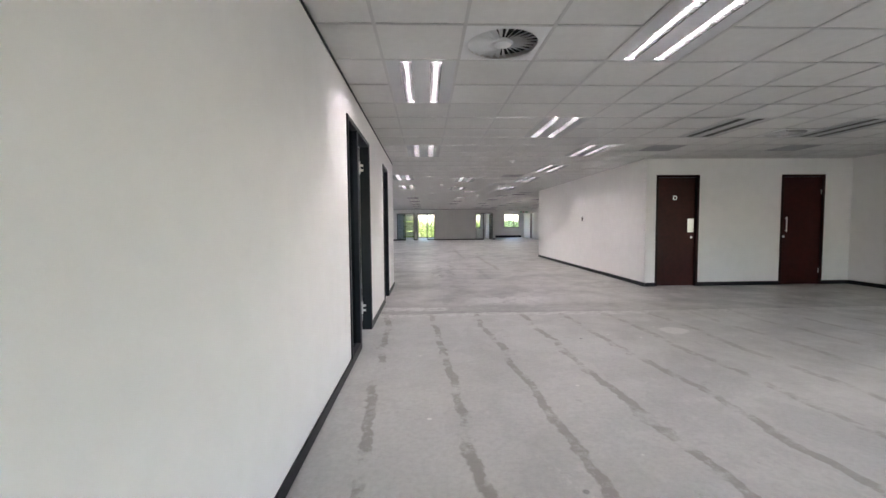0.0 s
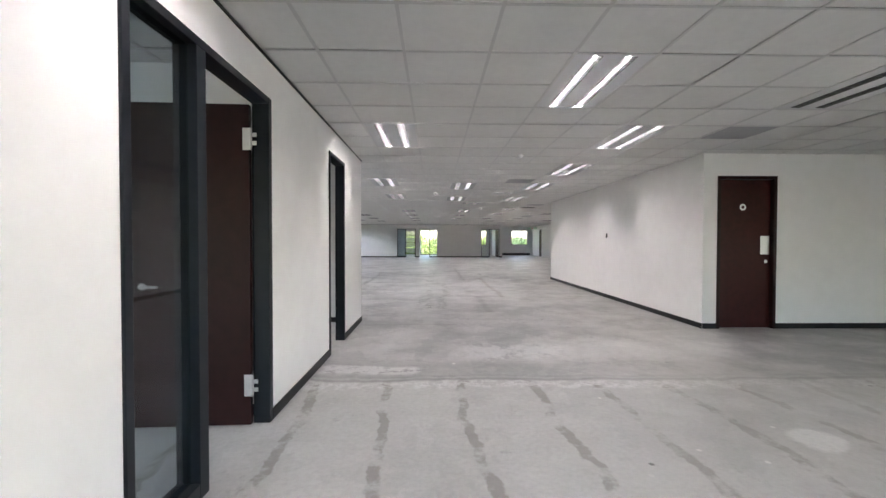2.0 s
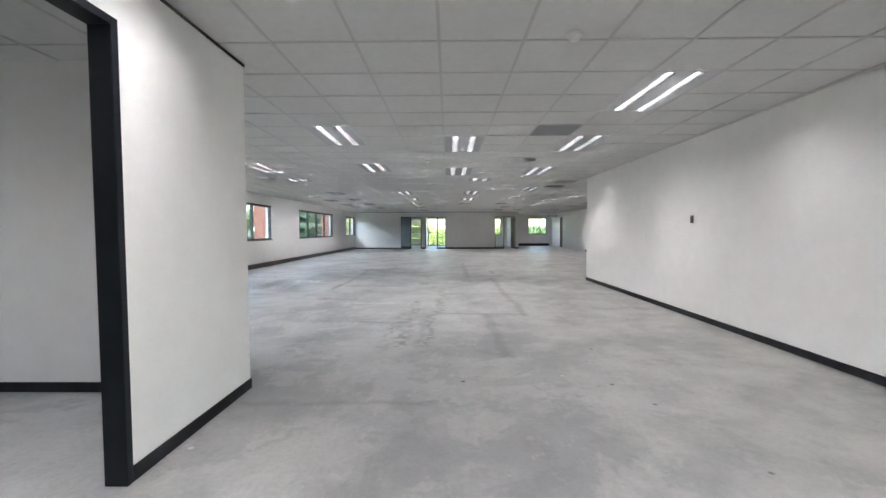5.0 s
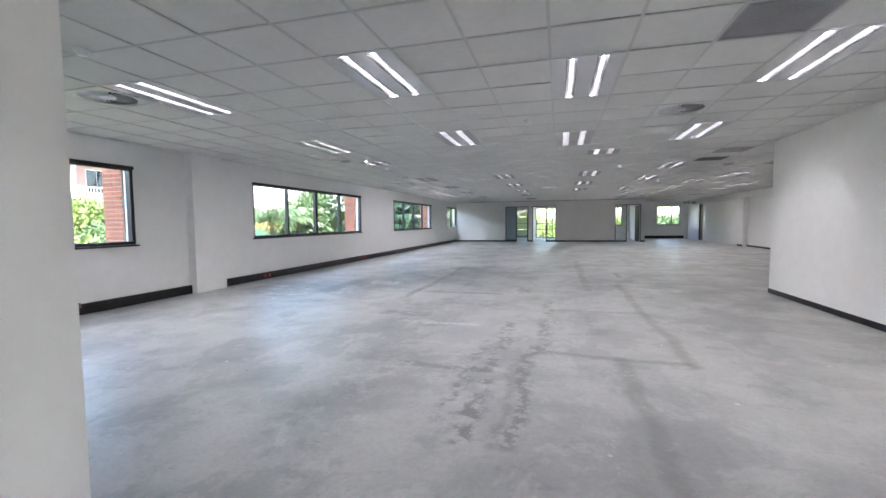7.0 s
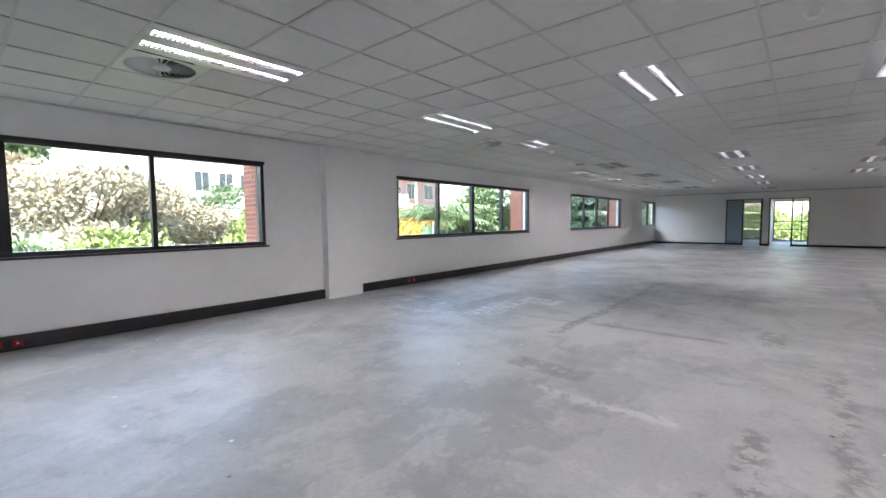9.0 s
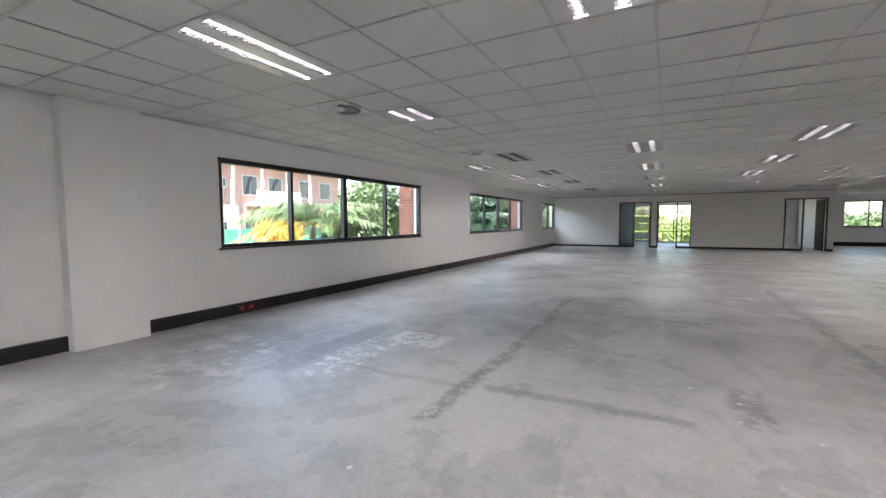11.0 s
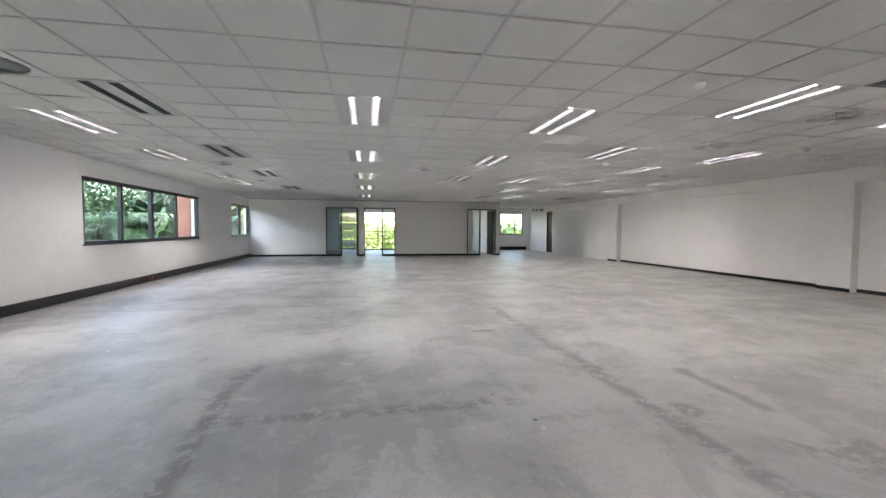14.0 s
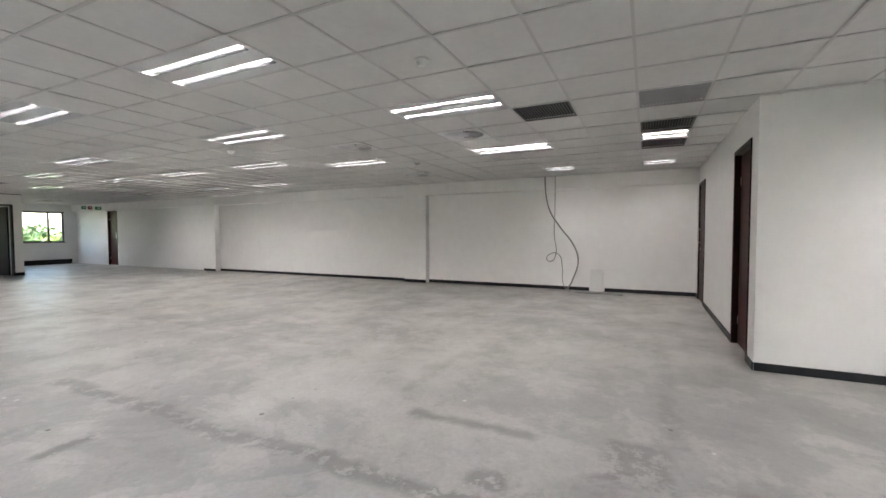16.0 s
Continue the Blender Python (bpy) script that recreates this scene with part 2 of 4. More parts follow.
    for args in (
        (0.48, 0.60, 11.9, 13.7, 0.75, DK, 0.47), (0.65, 0.80, 11.4, 14.6, 0.8, DK, 0.46), (0.93, 0.97, 11.4, 13.1, 0.7, DK, 0.42), (1.0, 1.13, 11.4, 13.6, 0.8, DK, 0.44), (1.1, 1.22, 13.4, 16.2, 0.75, DK, 0.46),
        (-0.2, 0.8, 12.68, 12.8, 0.7, DK, 0.42), (1.1, 2.55, 13.28, 13.38, 0.6, DK, 0.36), (1.2, 2.5, 15.5, 15.58, 0.5, DK, 0.36), (2.47, 2.6, 13.2, 18.5, 0.6, BR, 0.34), (1.85, 1.98, 11.0, 13.4, 0.5, DK, 0.36),
        (1.79, 1.95, 17.5, 24.0, 0.65, DK, 0.42), (-1.42, -1.28, 16.0, 21.3, 0.8, DK, 0.42), (-1.2, 0.3, 16.74, 16.87, 0.6, DK, 0.36), (-5.0, -1.3, 16.62, 16.7, 0.4, DK, 0.38), (-3.35, -3.0, 16.2, 18.2, 0.55, DK, 0.36),
        (-2.98, -2.5, 16.3, 17.6, 0.95, LT, 0.5), (-2.8, -2.1, 17.5, 18.0, 0.9, LT, 0.42), (-4.6, -3.3, 15.4, 17.0, 0.6, LT, 0.5), (0.62, 0.82, 16.9, 17.7, 0.65, DK, 0.44), (-0.85, -0.1, 18.13, 18.26, 0.6, DK, 0.47),
        (-1.4, 0.95, 20.02, 20.16, 0.7, DK, 0.44), (0.3, 0.85, 18.8, 19.6, 0.45, DK, 0.36), (-0.95, -0.1, 20.6, 21.7, 0.4, DK, 0.38), (2.68, 2.78, 19.55, 20.55, 0.8, DK, 0.34), (2.4, 2.9, 18.8, 19.15, 0.6, DK, 0.44),
        (4.4, 5.3, 21.4, 22.5, 0.55, BR, 0.44), (2.9, 6.3, 18.68, 18.82, 0.45, DK, 0.4), (1.12, 1.42, 22.24, 22.36, 0.9, DK, 0.42), (3.0, 4.5, 20.76, 20.86, 0.4, BR, 0.38), (2.0, 2.2, 19.6, 19.85, 0.7, DK, 0.42),
        (-0.4, 10.0, 7.09, 7.13, 0.95, DK, 0.15), (-0.4, 10.0, 7.2, 7.225, 0.7, DK, 0.34), (-0.4, 10.0, 6.86, 7.06, 0.75, LT, 0.46), (-0.4, 10.0, 6.9, 7.05, 0.5, DK, 0.54), (-0.4, 10.0, 7.2, 7.75, 0.35, DK, 0.2),
        (-0.3, 0.7, 7.3, 7.55, 0.8, LT, 0.4), (1.2, 2.5, 7.78, 8.5, 0.6, LT, 0.42), (-1.2, -0.5, 14.7, 15.0, 0.6, DK, 0.4), (-0.7, 0.35, 14.33, 14.45, 0.7, LT, 0.42), (-0.4, 1.2, 9.8, 9.87, 0.45, DK, 0.38),
        (-0.6, 0.1, 11.0, 13.2, 0.3, DK, 0.42), (-4.8, -0.5, 24.5, 24.6, 0.5, DK, 0.38), (0.0, 6.0, 27.5, 28.4, 0.45, DK, 0.4), (3.9, 4.02, 22.5, 30.0, 0.4, BR, 0.4),
    ):
        band(*args)
    # pale filler disc
    dx, dy = math("SUBTRACT", X, 3.46), math("MULTIPLY", math("SUBTRACT", Y, 5.8), 1.1)
    r = math("SQRT", math("ADD", math("MULTIPLY", dx, dx), math("MULTIPLY", dy, dy)))
    col = blend(step(r, 0.13, 0.2, 0.9, 0.0), col, (0.78, 0.77, 0.74))
    # small paint specks and chips
    for scale, lim, tint in ((3.1, 0.04, (0.75, 0.74, 0.7)), (2.3, 0.032, (0.06, 0.055, 0.05))):
        v = n.new("ShaderNodeTexVoronoi")
        v.inputs["Scale"].default_value = scale
        l.new(co, v.inputs["Vector"])
        sparse = step(noise_of(0.8, 2), 0.5, 0.56)
        col = blend(math("MULTIPLY", step(v.outputs["Distance"], lim, lim + 0.03, 1, 0), sparse), col, tint)
    scuff = noise_of(2.1, 12, 0.82, (1.0, 0.6, 1.0))
    col = blend(step(scuff, 0.59, 0.65, 0.0, 0.45), col, (0.24, 0.235, 0.225))
    col = blend(step(scuff, 0.42, 0.36, 0.0, 0.45), col, (0.6, 0.59, 0.565))
    col = blend(step(fine, 0.35, 0.7, 0.0, 0.22), col, (0.2, 0.2, 0.195))
    # yellower tone growing towards the east wall
    col = blend(math("MULTIPLY", step(X, 1.5, 5.0, 0.0, 0.55), step(cloud, 0.35, 0.6, 0.4, 1.0)), col, blend(step(mid, 0.4, 0.6), (0.34, 0.333, 0.285), (0.47, 0.463, 0.41)))
    l.new(col, b.inputs["Base Color"])
    l.new(step(mid, 0.3, 0.7, 0.5, 0.33), b.inputs["Roughness"])
    bp = n.new("ShaderNodeBump")
    bp.inputs["Strength"].default_value, bp.inputs["Distance"].default_value = 0.35, 0.004
    l.new(math("ADD", fine, math("MULTIPLY", mid, 2.0)), bp.inputs["Height"])
    l.new(bp.outputs[0], b.inputs["Normal"])
    return m


M_FLOOR = floor_material()


# ---- mesh helpers ----
def add_box(bm, x0, x1, y0, y1, z0, z1, mat=0, bevel=0.0):
    r = bmesh.ops.create_cube(bm, size=1, matrix=Matrix.LocRotScale(((x0 + x1) / 2, (y0 + y1) / 2, (z0 + z1) / 2), None, (x1 - x0, y1 - y0, z1 - z0)))
    faces = {f for v in r["verts"] for f in v.link_faces}
    for f in faces:
        f.material_index = mat
    if bevel:
        edges = {e for v in r["verts"] for e in v.link_edges}
        bmesh.ops.bevel(bm, geom=list(edges), offset=bevel, segments=2, profile=0.5, affect="EDGES")
    return bm


def box(*a, mat=0, bevel=0.0):
    return add_box(bmesh.new(), *a, mat=mat, bevel=bevel)


def add_cyl(bm, p, q, r0, r1=None, seg=16):
    p, q = Vector(p), Vector(q)
    d = q - p
    m = Matrix.Translation((p + q) / 2) @ d.to_track_quat("Z", "Y").to_matrix().to_4x4()
    bmesh.ops.create_cone(bm, cap_ends=True, segments=seg, radius1=r0, radius2=r0 if r1 is None else r1, depth=d.length, matrix=m)
    return bm


def cyl(*a, **k):
    return add_cyl(bmesh.new(), *a, **k)


def mesh_of(name, bm, mats):
    me = bpy.data.meshes.new(name)
    bm.to_mesh(me)
    bm.free()
    for m in mats if isinstance(mats, (list, tuple)) else [mats]:
        me.materials.append(m)
    return me


def part(name, bm, mat, parent=None, label=""):
    ob = new(name, mesh_of(name, bm, mat))
    ob.parent = parent
    return tagged(ob, label)


def thing(name, label, category, group="", kind="", at=(0, 0, 0), rz=0):
    ob = new(name)
    ob.matrix_world = pose(*at, 0, 0, rz)
    ob.empty_display_size = 0.1
    return tagged(ob, label, category, group, kind)


def raw_mesh(name, verts, faces, mats, mat_index=None):
    me = bpy.data.meshes.new(name)
    me.from_pydata(verts, [], faces)
    for m in mats if isinstance(mats, (list, tuple)) else [mats]:
        me.materials.append(m)
    if mat_index is not None:
        me.polygons.foreach_set("material_index", mat_index)
    me.update()
    return me


def structure(name, bm, mat, label="", category=""):
    return tagged(part(name, bm, mat), label, category, "", "structure")


# ---- large structure ----
H, TOP, T, GX, GY = 2.72, 3.1, 0.6174, 1.25, 7.91
XW, XL, XC, XR = -5.65, -0.385, 5.03, 10.35
YB, YN, YC0, YC1, YP, YE = -3.5, 10.155, 9.45, 17.94, 37.89, 43.3


def wall(name, axis, c0, c1, a0, a1, holes=(), label="smooth white painted plaster wall", mat=None, z0=0.0, z1=TOP):
    """A wall along x or y from a0 to a1, between c0 and c1, with openings (a0, a1, z0, z1) cut through."""
    bm = bmesh.new()
    cuts = sorted({a0, a1, *(v for h in holes for v in h[:2])})
    for u, v in zip(cuts, cuts[1:]):
        here = sorted((h[2], h[3]) for h in holes if h[0] <= u and h[1] >= v)
        low = z0
        for lo, hi in here + [(z1, z1)]:
            if lo > low:
                add_box(bm, *((u, v, c0, c1) if axis == "x" else (c0, c1, u, v)), low, lo)
            low = hi
    return structure(name, bm, mat or M_WALL, label, "wall")


WINDOWS = [(0.1, 5.75), (8.92, 14.56), (17.45, 23.1), (26.21, 31.88), (35.25, 37.82)]
SILL, HEAD = 1.02, 2.32
wall("wall_west", "y", XW - 0.22, XW, YB, YE, [(a, b, SILL, HEAD) for a, b in WINDOWS] + [(39.4, 42.4, SILL, HEAD)], "white painted wall with long strip windows")
wall("wall_passage", "y", XL - 0.1, XL, YB, YN, [(4.69, 6.21, 0, 2.42), (7.97, 8.8, 0, 2.42)], "white drywall partition beside the passage")
wall("wall_room_north", "x", YN - 0.1, YN, XW, XL - 0.1)
wall("wall_room_middle", "x", 6.3, 6.4, XW, XL - 0.1)
wall("wall_core_west", "y", XC, XC + 0.12, YC0 + 0.12, YC1 - 0.12, label="white painted core wall")
wall("wall_core_south", "x", YC0, YC0 + 0.12, XC, 9.58, [(5.25, 6.19, 0, 2.38), (8.0, 8.97, 0, 2.38)], "white painted core wall with two doors")
wall("wall_core_north", "x", YC1 - 0.12, YC1, XC, XR, [(5.32, 6.24, 0, 2.38), (9.1, 10.05, 0, 2.38)], "white painted core wall with two doors")
wall("wall_core_back", "x", 13.0, 13.1, XC + 0.12, XR)
# opening out of view, added to let daylight into the front bay
wall("wall_east_front", "y", 9.58, 9.7, YB, YC0 + 0.12, [(-2.6, 3.9, 0.7, 2.4)])
wall("wall_east", "y", XR, XR + 0.2, 9.57, YE, [(39.9, 40.65, 0, 2.4)])
# openings out of view, assumed here to supply daylight from behind
wall("wall_south", "x", YB - 0.2, YB, XW, 9.7, [(1.2, 3.6, 1.5, 2.3), (5.0, 9.2, 0.8, 2.5), (-5.0, -0.9, 0.8, 2.5)])
PART_OPEN = [(-2.2, -0.66, 0, 2.37), (-0.4, 1.13, 0, 2.37), (4.78, 6.3, 0, 2.37)]
wall("wall_partition", "x", YP, YP + 0.1, XW, 6.53, PART_OPEN, "white drywall partition with glazed office fronts")
wall("wall_north", "x", YE, YE + 0.2, XW, XR, [(-1.95, -0.72, 0.1, 2.35), (-0.45, 2.0, 0.05, 2.4), (4.4, 5.9, 1.0, 2.38), (8.3, 9.85, 1.02, 2.38)], "white painted wall with windows onto greenery")
wall("wall_office_a", "y", -0.56, -0.46, YP + 0.1, YE)
wall("wall_office_b", "y", 2.3, 2.4, YP + 0.1, YE)
wall("wall_office_c", "y", 6.43, 6.53, YP + 0.1, YE)
structure("floor", box(XW - 0.22, XR + 0.2, YB - 0.2, YE + 0.2, -0.2, 0), M_FLOOR, "bare grey concrete screed floor with glue streaks and stains", "floor")
structure("roof_slab", box(XW - 0.22, XR + 0.2, YB - 0.2, YE + 0.2, TOP, TOP + 0.25), M_CONC, "plain concrete slab above the ceiling", "slab")
# pilasters and bulkhead along the two long walls
structure("pilaster_west", box(XW, XW + 0.17, 15.6, 16.36, 0, H), M_WALL, "white painted square pilaster between windows", "pilaster")
for i, (a, b) in enumerate(((24.4, 25.1), (33.15, 33.8))):
    structure("pilaster_east_%d" % (i + 1), box(XR - 0.2, XR, a, b, 0, 2.42), M_WALL, "shallow white painted pilaster", "pilaster")
structure("bulkhead_east", box(XR - 0.2, XR, YC1, YE, 2.42, H + 0.1), M_WALL, "white plastered bulkhead under the ceiling", "bulkhead")

# ceiling: lay-in tiles on exposed tees
LIGHTS = []
CELLS = set()


def spot(i, j):
    return GX + i * T, GY + j * T


# grid cell (i, j) of the low corner of each twin-tile fitting, lit or switched off
# (-6, 0) is an unseen fitting, lit only to brighten the side room
LIT = ((1, -15), (5, -9), (1, -8), (10, -8), (-2, -6), (1, -3), (-2, 0), (3, 0), (3, 4), (-6, 0), (-7, 7), (-3, 7), (0, 8), (3, 8), (-7, 12), (-3, 12), (0, 13), (3, 13), (4, 20), (8, 20), (-3, 22), (1, 22), (-9, 24), (4, 25), (8, 25),
       (-9, 28), (-3, 27), (1, 27), (7, 28), (-9, 33), (-3, 32), (1, 32), (4, 32), (7, 32), (11, 32), (-9, 36), (-3, 37), (5, 37), (7, 36), (11, 36),
       (-3, 43), (5, 42), (7, 42), (11, 42), (-1, 52), (5, 52), (11, 52))
UNLIT = ((-2, -12), (-6, -8), (5, -3), (8, -3), (-7, 22), (-7, 27), (-7, 32), (-7, 38), (-7, 52))
for lit, cells in ((1, LIT), (0, UNLIT)):
    LIGHTS += [(c, 2, lit) for c in cells]
LIGHTS += [(c, 1, 1) for c in ((1, 16), (-7, 16), (12, 20), (8, 17), (12, 17))]
DIFFS = [(-1, -7), (7, -2), (-8, 7), (2, 11), (-8, 15), (-8, 21), (-8, 30), (-8, 35), (-8, 40), (-7, 46), (-1, 30), (-1, 45), (6, 24), (6, 21), (9, 30), (11, 25), (9, 40)]
GRILLES = [((5, 19), 1), ((5, 17), 0), ((7, 17), 1), ((9, 17), 1), ((2, 7), 0), ((5, 0), 0), ((9, 0), 0)]
for (i, j), n_, lit in LIGHTS:
    CELLS |= {(i, j + k) for k in range(n_)}
CELLS |= set(DIFFS) | {g for g, d in GRILLES}


def ceiling():
    verts, faces, idx = [], [], []

    def slab(x0, x1, y0, y1, z0, z1, mat):
        k = len(verts)
        verts.extend([(x0, y0, z1), (x1, y0, z1), (x1, y1, z1), (x0, y1, z1), (x0, y0, z0), (x1, y0, z0), (x1, y1, z0), (x0, y1, z0)])
        for f in ((4, 7, 6, 5), (0, 1, 2, 3), (0, 4, 5, 1), (1, 5, 6, 2), (2, 6, 7, 3), (3, 7, 4, 0)):
            faces.append(tuple(k + v for v in f))
            idx.append(mat)

    i0, i1 = math.floor((XW - GX) / T), math.ceil((XR - GX) / T)
    j0, j1 = math.floor((YB - GY) / T), math.ceil((YE - GY) / T)
    rnd = random.Random(4)
    for i in range(i0, i1):
        for j in range(j0, j1):
            x, y = spot(i, j)
            if (i, j) in CELLS:
                continue
            lift = rnd.choice((0, 0, 0, 0.0015, 0.003))
            slab(max(x + 0.010, XW), min(x + T - 0.010, XR), max(y + 0.010, YB), min(y + T - 0.010, YE), H + 0.006 + lift, H + 0.022, 0)
    for i in range(i0 + 1, i1):
        x = GX + i * T
        for j in range(j0, j1):
            if (i - 1, j) in CELLS and (i, j) in CELLS:
                continue
            y = GY + j * T
            slab(x - 0.012, x + 0.012, max(y, YB), min(y + T, YE), H, H + 0.004, 1)
    inner = {((i, j + 1)) for (i, j), n_, lit in LIGHTS if n_ == 2}
    for j in range(j0 + 1, j1):
        for i in range(i0, i1):
            if (i, j) in inner:
                continue
            x, y = spot(i, j)
            slab(max(x + 0.012, XW), min(x + T - 0.012, XR), y - 0.011, y + 0.011, H + 0.0005, H + 0.0045, 1)
    return raw_mesh("ceiling", verts, faces, [M_TILE, M_TEE], idx)


tagged(new("ceiling", ceiling()), "white mineral tile ceiling on exposed white tees", "ceiling", "", "structure")


# ---- skirtings and trims ----
def skirting(name, axis, c, side, spans, h=0.085, d=0.014, mat=None, label="charcoal painted timber skirting", category="skirting"):
    bm = bmesh.new()
    for a, b in spans:
        lo, hi = sorted((c, c + side * d))
        add_box(bm, *((a, b, lo, hi) if axis == "x" else (lo, hi, a, b)), 0.001, h, bevel=0.004)
    return structure(name, bm, mat or M_BASE, label, category)


skirting("baseboard_passage", "y", XL, 1, [(YB, 4.69), (6.21, 7.97), (8.8, YN)])
skirting("baseboard_room_end", "x", YN, 1, [(XW + 0.1, XL)])
skirting("baseboard_core_west", "y", XC, -1, [(YC0, YC1)])
skirting("baseboard_core_south", "x", YC0, -1, [(XC, 5.25), (6.19, 8.0), (8.97, 9.58)])
skirting("baseboard_core_north", "x", YC1, 1, [(XC, 5.32), (6.24, 9.1), (10.05, XR)])
skirting("baseboard_east_front", "y", 9.58, -1, [(YB, YC0)])
skirting("baseboard_east", "y", XR, -1, [(YC1, 19.78), (20.12, 24.4), (25.1, 33.15)])
skirting("baseboard_pilaster", "y", XR - 0.2, -1, [(24.4, 25.1), (33.15, 33.8)])
skirting("baseboard_room_north", "x", YN - 0.1, -1, [(XW, XL - 0.1)])
skirting("baseboard_room_middle", "x", 6.3, -1, [(XW, XL - 0.1)])
skirting("baseboard_partition", "x", YP, -1, [(XW, -2.2), (-0.66, -0.4), (1.13, 4.78), (6.3, 6.53)], h=0.1)
skirting("baseboard_north", "x", YE, -1, [(6.53, 10.1)], h=0.22, d=0.05)
skirting("trim_passage", "y", XL, 1, [(YB, YN)], h=0.02, mat=M_SHADOWGAP, label="black shadow gap strip along the ceiling", category="trim")
bpy.data.objects["trim_passage"].location.z = H - 0.021
skirting("trim_partition", "x", YP, -1, [(XW, 6.53)], h=0.02, mat=M_SHADOWGAP, label="black shadow gap strip along the ceiling", category="trim")
bpy.data.objects["trim_partition"].location.z = H - 0.021


def power_skirting(a, b):
    t = thing("power_skirting", "black steel power skirting trunking along the window wall", "trunking", "power skirtings", at=(XW, a, 0))
    part("body", box(0.001, 0.055, 0, b - a, 0.002, 0.165, bevel=0.006), M_TRUNK, t)
    part("lid", box(0.055, 0.062, 0.01, b - a - 0.01, 0.03, 0.13, bevel=0.003), M_TRUNK, t)
    y = 1.3
    while y < b - a - 0.7:
        for k, m in ((0, M_RED), (0.16, M_RED), (0.34, M_BLACK)):
            part("socket", box(0.0625, 0.072, y + k, y + k + 0.085, 0.045, 0.12, bevel=0.004), m, t, "red socket outlet" if m is M_RED else "black socket outlet")
        for k in (0.03, 0.19):
            part("plug_hole", box(0.0722, 0.0745, y + k, y + k + 0.02, 0.075, 0.095), M_WHITE, t)
        y += 5.4
    return t


for a, b in ((10.18, 15.6), (16.36, 37.88)):
    power_skirting(a, b)


# ---- windows ----
def window(name, axis, c, a0, a1, z0, z1, mullions, heavy=(), transoms=(), out=-1, sill=True, group="strip windows", label="black aluminium strip window with clear panes"):
    """A framed window filling an opening in the wall plane c; out: the side on which the outdoors lies."""
    t = thing(name, label, "window", group, "structure")
    fc = c + out * 0.06

    def b(u0, u1, w0, w1, d0, d1, bevel=0.003):
        lo, hi = sorted((fc + out * d0, fc + out * d1))
        return box(*((u0, u1, lo, hi) if axis == "x" else (lo, hi, u0, u1)), w0, w1, bevel=bevel)

    f = 0.055
    for nm, args in (("head", (a0, a1, z1 - f, z1)), ("bottom_rail", (a0, a1, z0, z0 + f)), ("jamb", (a0, a0 + f, z0 + f, z1 - f)), ("jamb", (a1 - f, a1, z0 + f, z1 - f))):
        part(nm, b(*args, -0.055, 0.05), M_ALU, t)
    posts = sorted([(m, 0.035) for m in mullions] + [(m, 0.085) for m in heavy])
    for m, w in posts:
        part("mullion", b(m - w / 2 - 0.01, m + w / 2 + 0.01, z0 + f, z1 - f, -0.045, 0.045), M_ALU, t)
    for z in transoms:
        part("transom", b(a0 + f, a1 - f, z - 0.02, z + 0.02, -0.03, 0.03), M_ALU, t)
    edges = [a0 + f] + [m for m, w in posts] + [a1 - f]
    for u, v in zip(edges, edges[1:]):
        p = part("pane", b(u, v, z0 + f, z1 - f, -0.003, 0.003, 0), M_GLASS, t)
        p.visible_shadow = False
    if sill:
        lo, hi = sorted((c + out * 0.02, c - out * 0.03))
        part("sill", box(*((a0 - 0.04, a1 + 0.04, lo, hi) if axis == "x" else (lo, hi, a0 - 0.04, a1 + 0.04)), z0 - 0.03, z0 - 0.002, bevel=0.004), M_ALU, t, "thin black sill board")
        lo, hi = sorted((c + out * 0.004, c - out * 0.018))
        part("blind_rail", box(*((a0 - 0.01, a1 + 0.01, lo, hi) if axis == "x" else (lo, hi, a0 - 0.01, a1 + 0.01)), z1 - 0.035, z1 + 0.02, bevel=0.004), M_ALU, t, "black blind head rail")
    return t


for i, (a, b) in enumerate(WINDOWS):
    span = 5.64
    full = a + span
    window("window_%d" % (i + 1), "y", XW, a, b, SILL, HEAD, [m for m in (a + 1.36, a + 4.13) if m < b - 0.2], [m for m in (a + 2.73,) if m < b - 0.2] if i < 4 else [a + 1.3])
window("window_6", "y", XW, 39.4, 42.4, SILL, HEAD, [40.9])
window("window_7", "x", YE, -1.95, -0.72, 0.1, 2.35, [], transoms=(1.2,), out=1, sill=False, group="north windows")
window("window_8", "x", YE, -0.45, 2.0, 0.05, 2.4, [0.42, 0.85], transoms=(0.72, 1.18, 1.9), out=1, sill=False, group="north windows", label="black steel glazed screen onto the garden")
window("window_9", "x", YE, 4.4, 5.9, 1.0, 2.38, [5.6], out=1, group="north windows")
window("window_10", "x", YE, 8.3, 9.85, 1.02, 2.38, [9.3], out=1, group="north windows")
# unseen south windows, assumed as the source of the front bay's daylight
for i, (a, b, lo, hi) in enumerate(((1.2, 3.6, 1.5, 2.3), (5.0, 9.2, 0.8, 2.5), (-5.0, -0.9, 0.8, 2.5))):
    window("window_%d" % (i + 11), "x", YB, a, b, lo, hi, [a + (b - a) / 2], out=-1, group="south windows")

# made-up east window, never in view, there only to brighten the front bay
window("window_14", "y", 9.58, -2.6, 3.9, 0.7, 2.4, [-0.5, 1.7], out=1, group="east windows")

# blind in the office window
blind = thing("window_blind", "pale horizontal slat blind, lowered with gaps at the office window", "blind", at=(0, 0, 0))
part("head_rail", box(-1.93, -0.74, YE - 0.12, YE - 0.06, 2.34, 2.39, bevel=0.004), M_WHITE, blind)
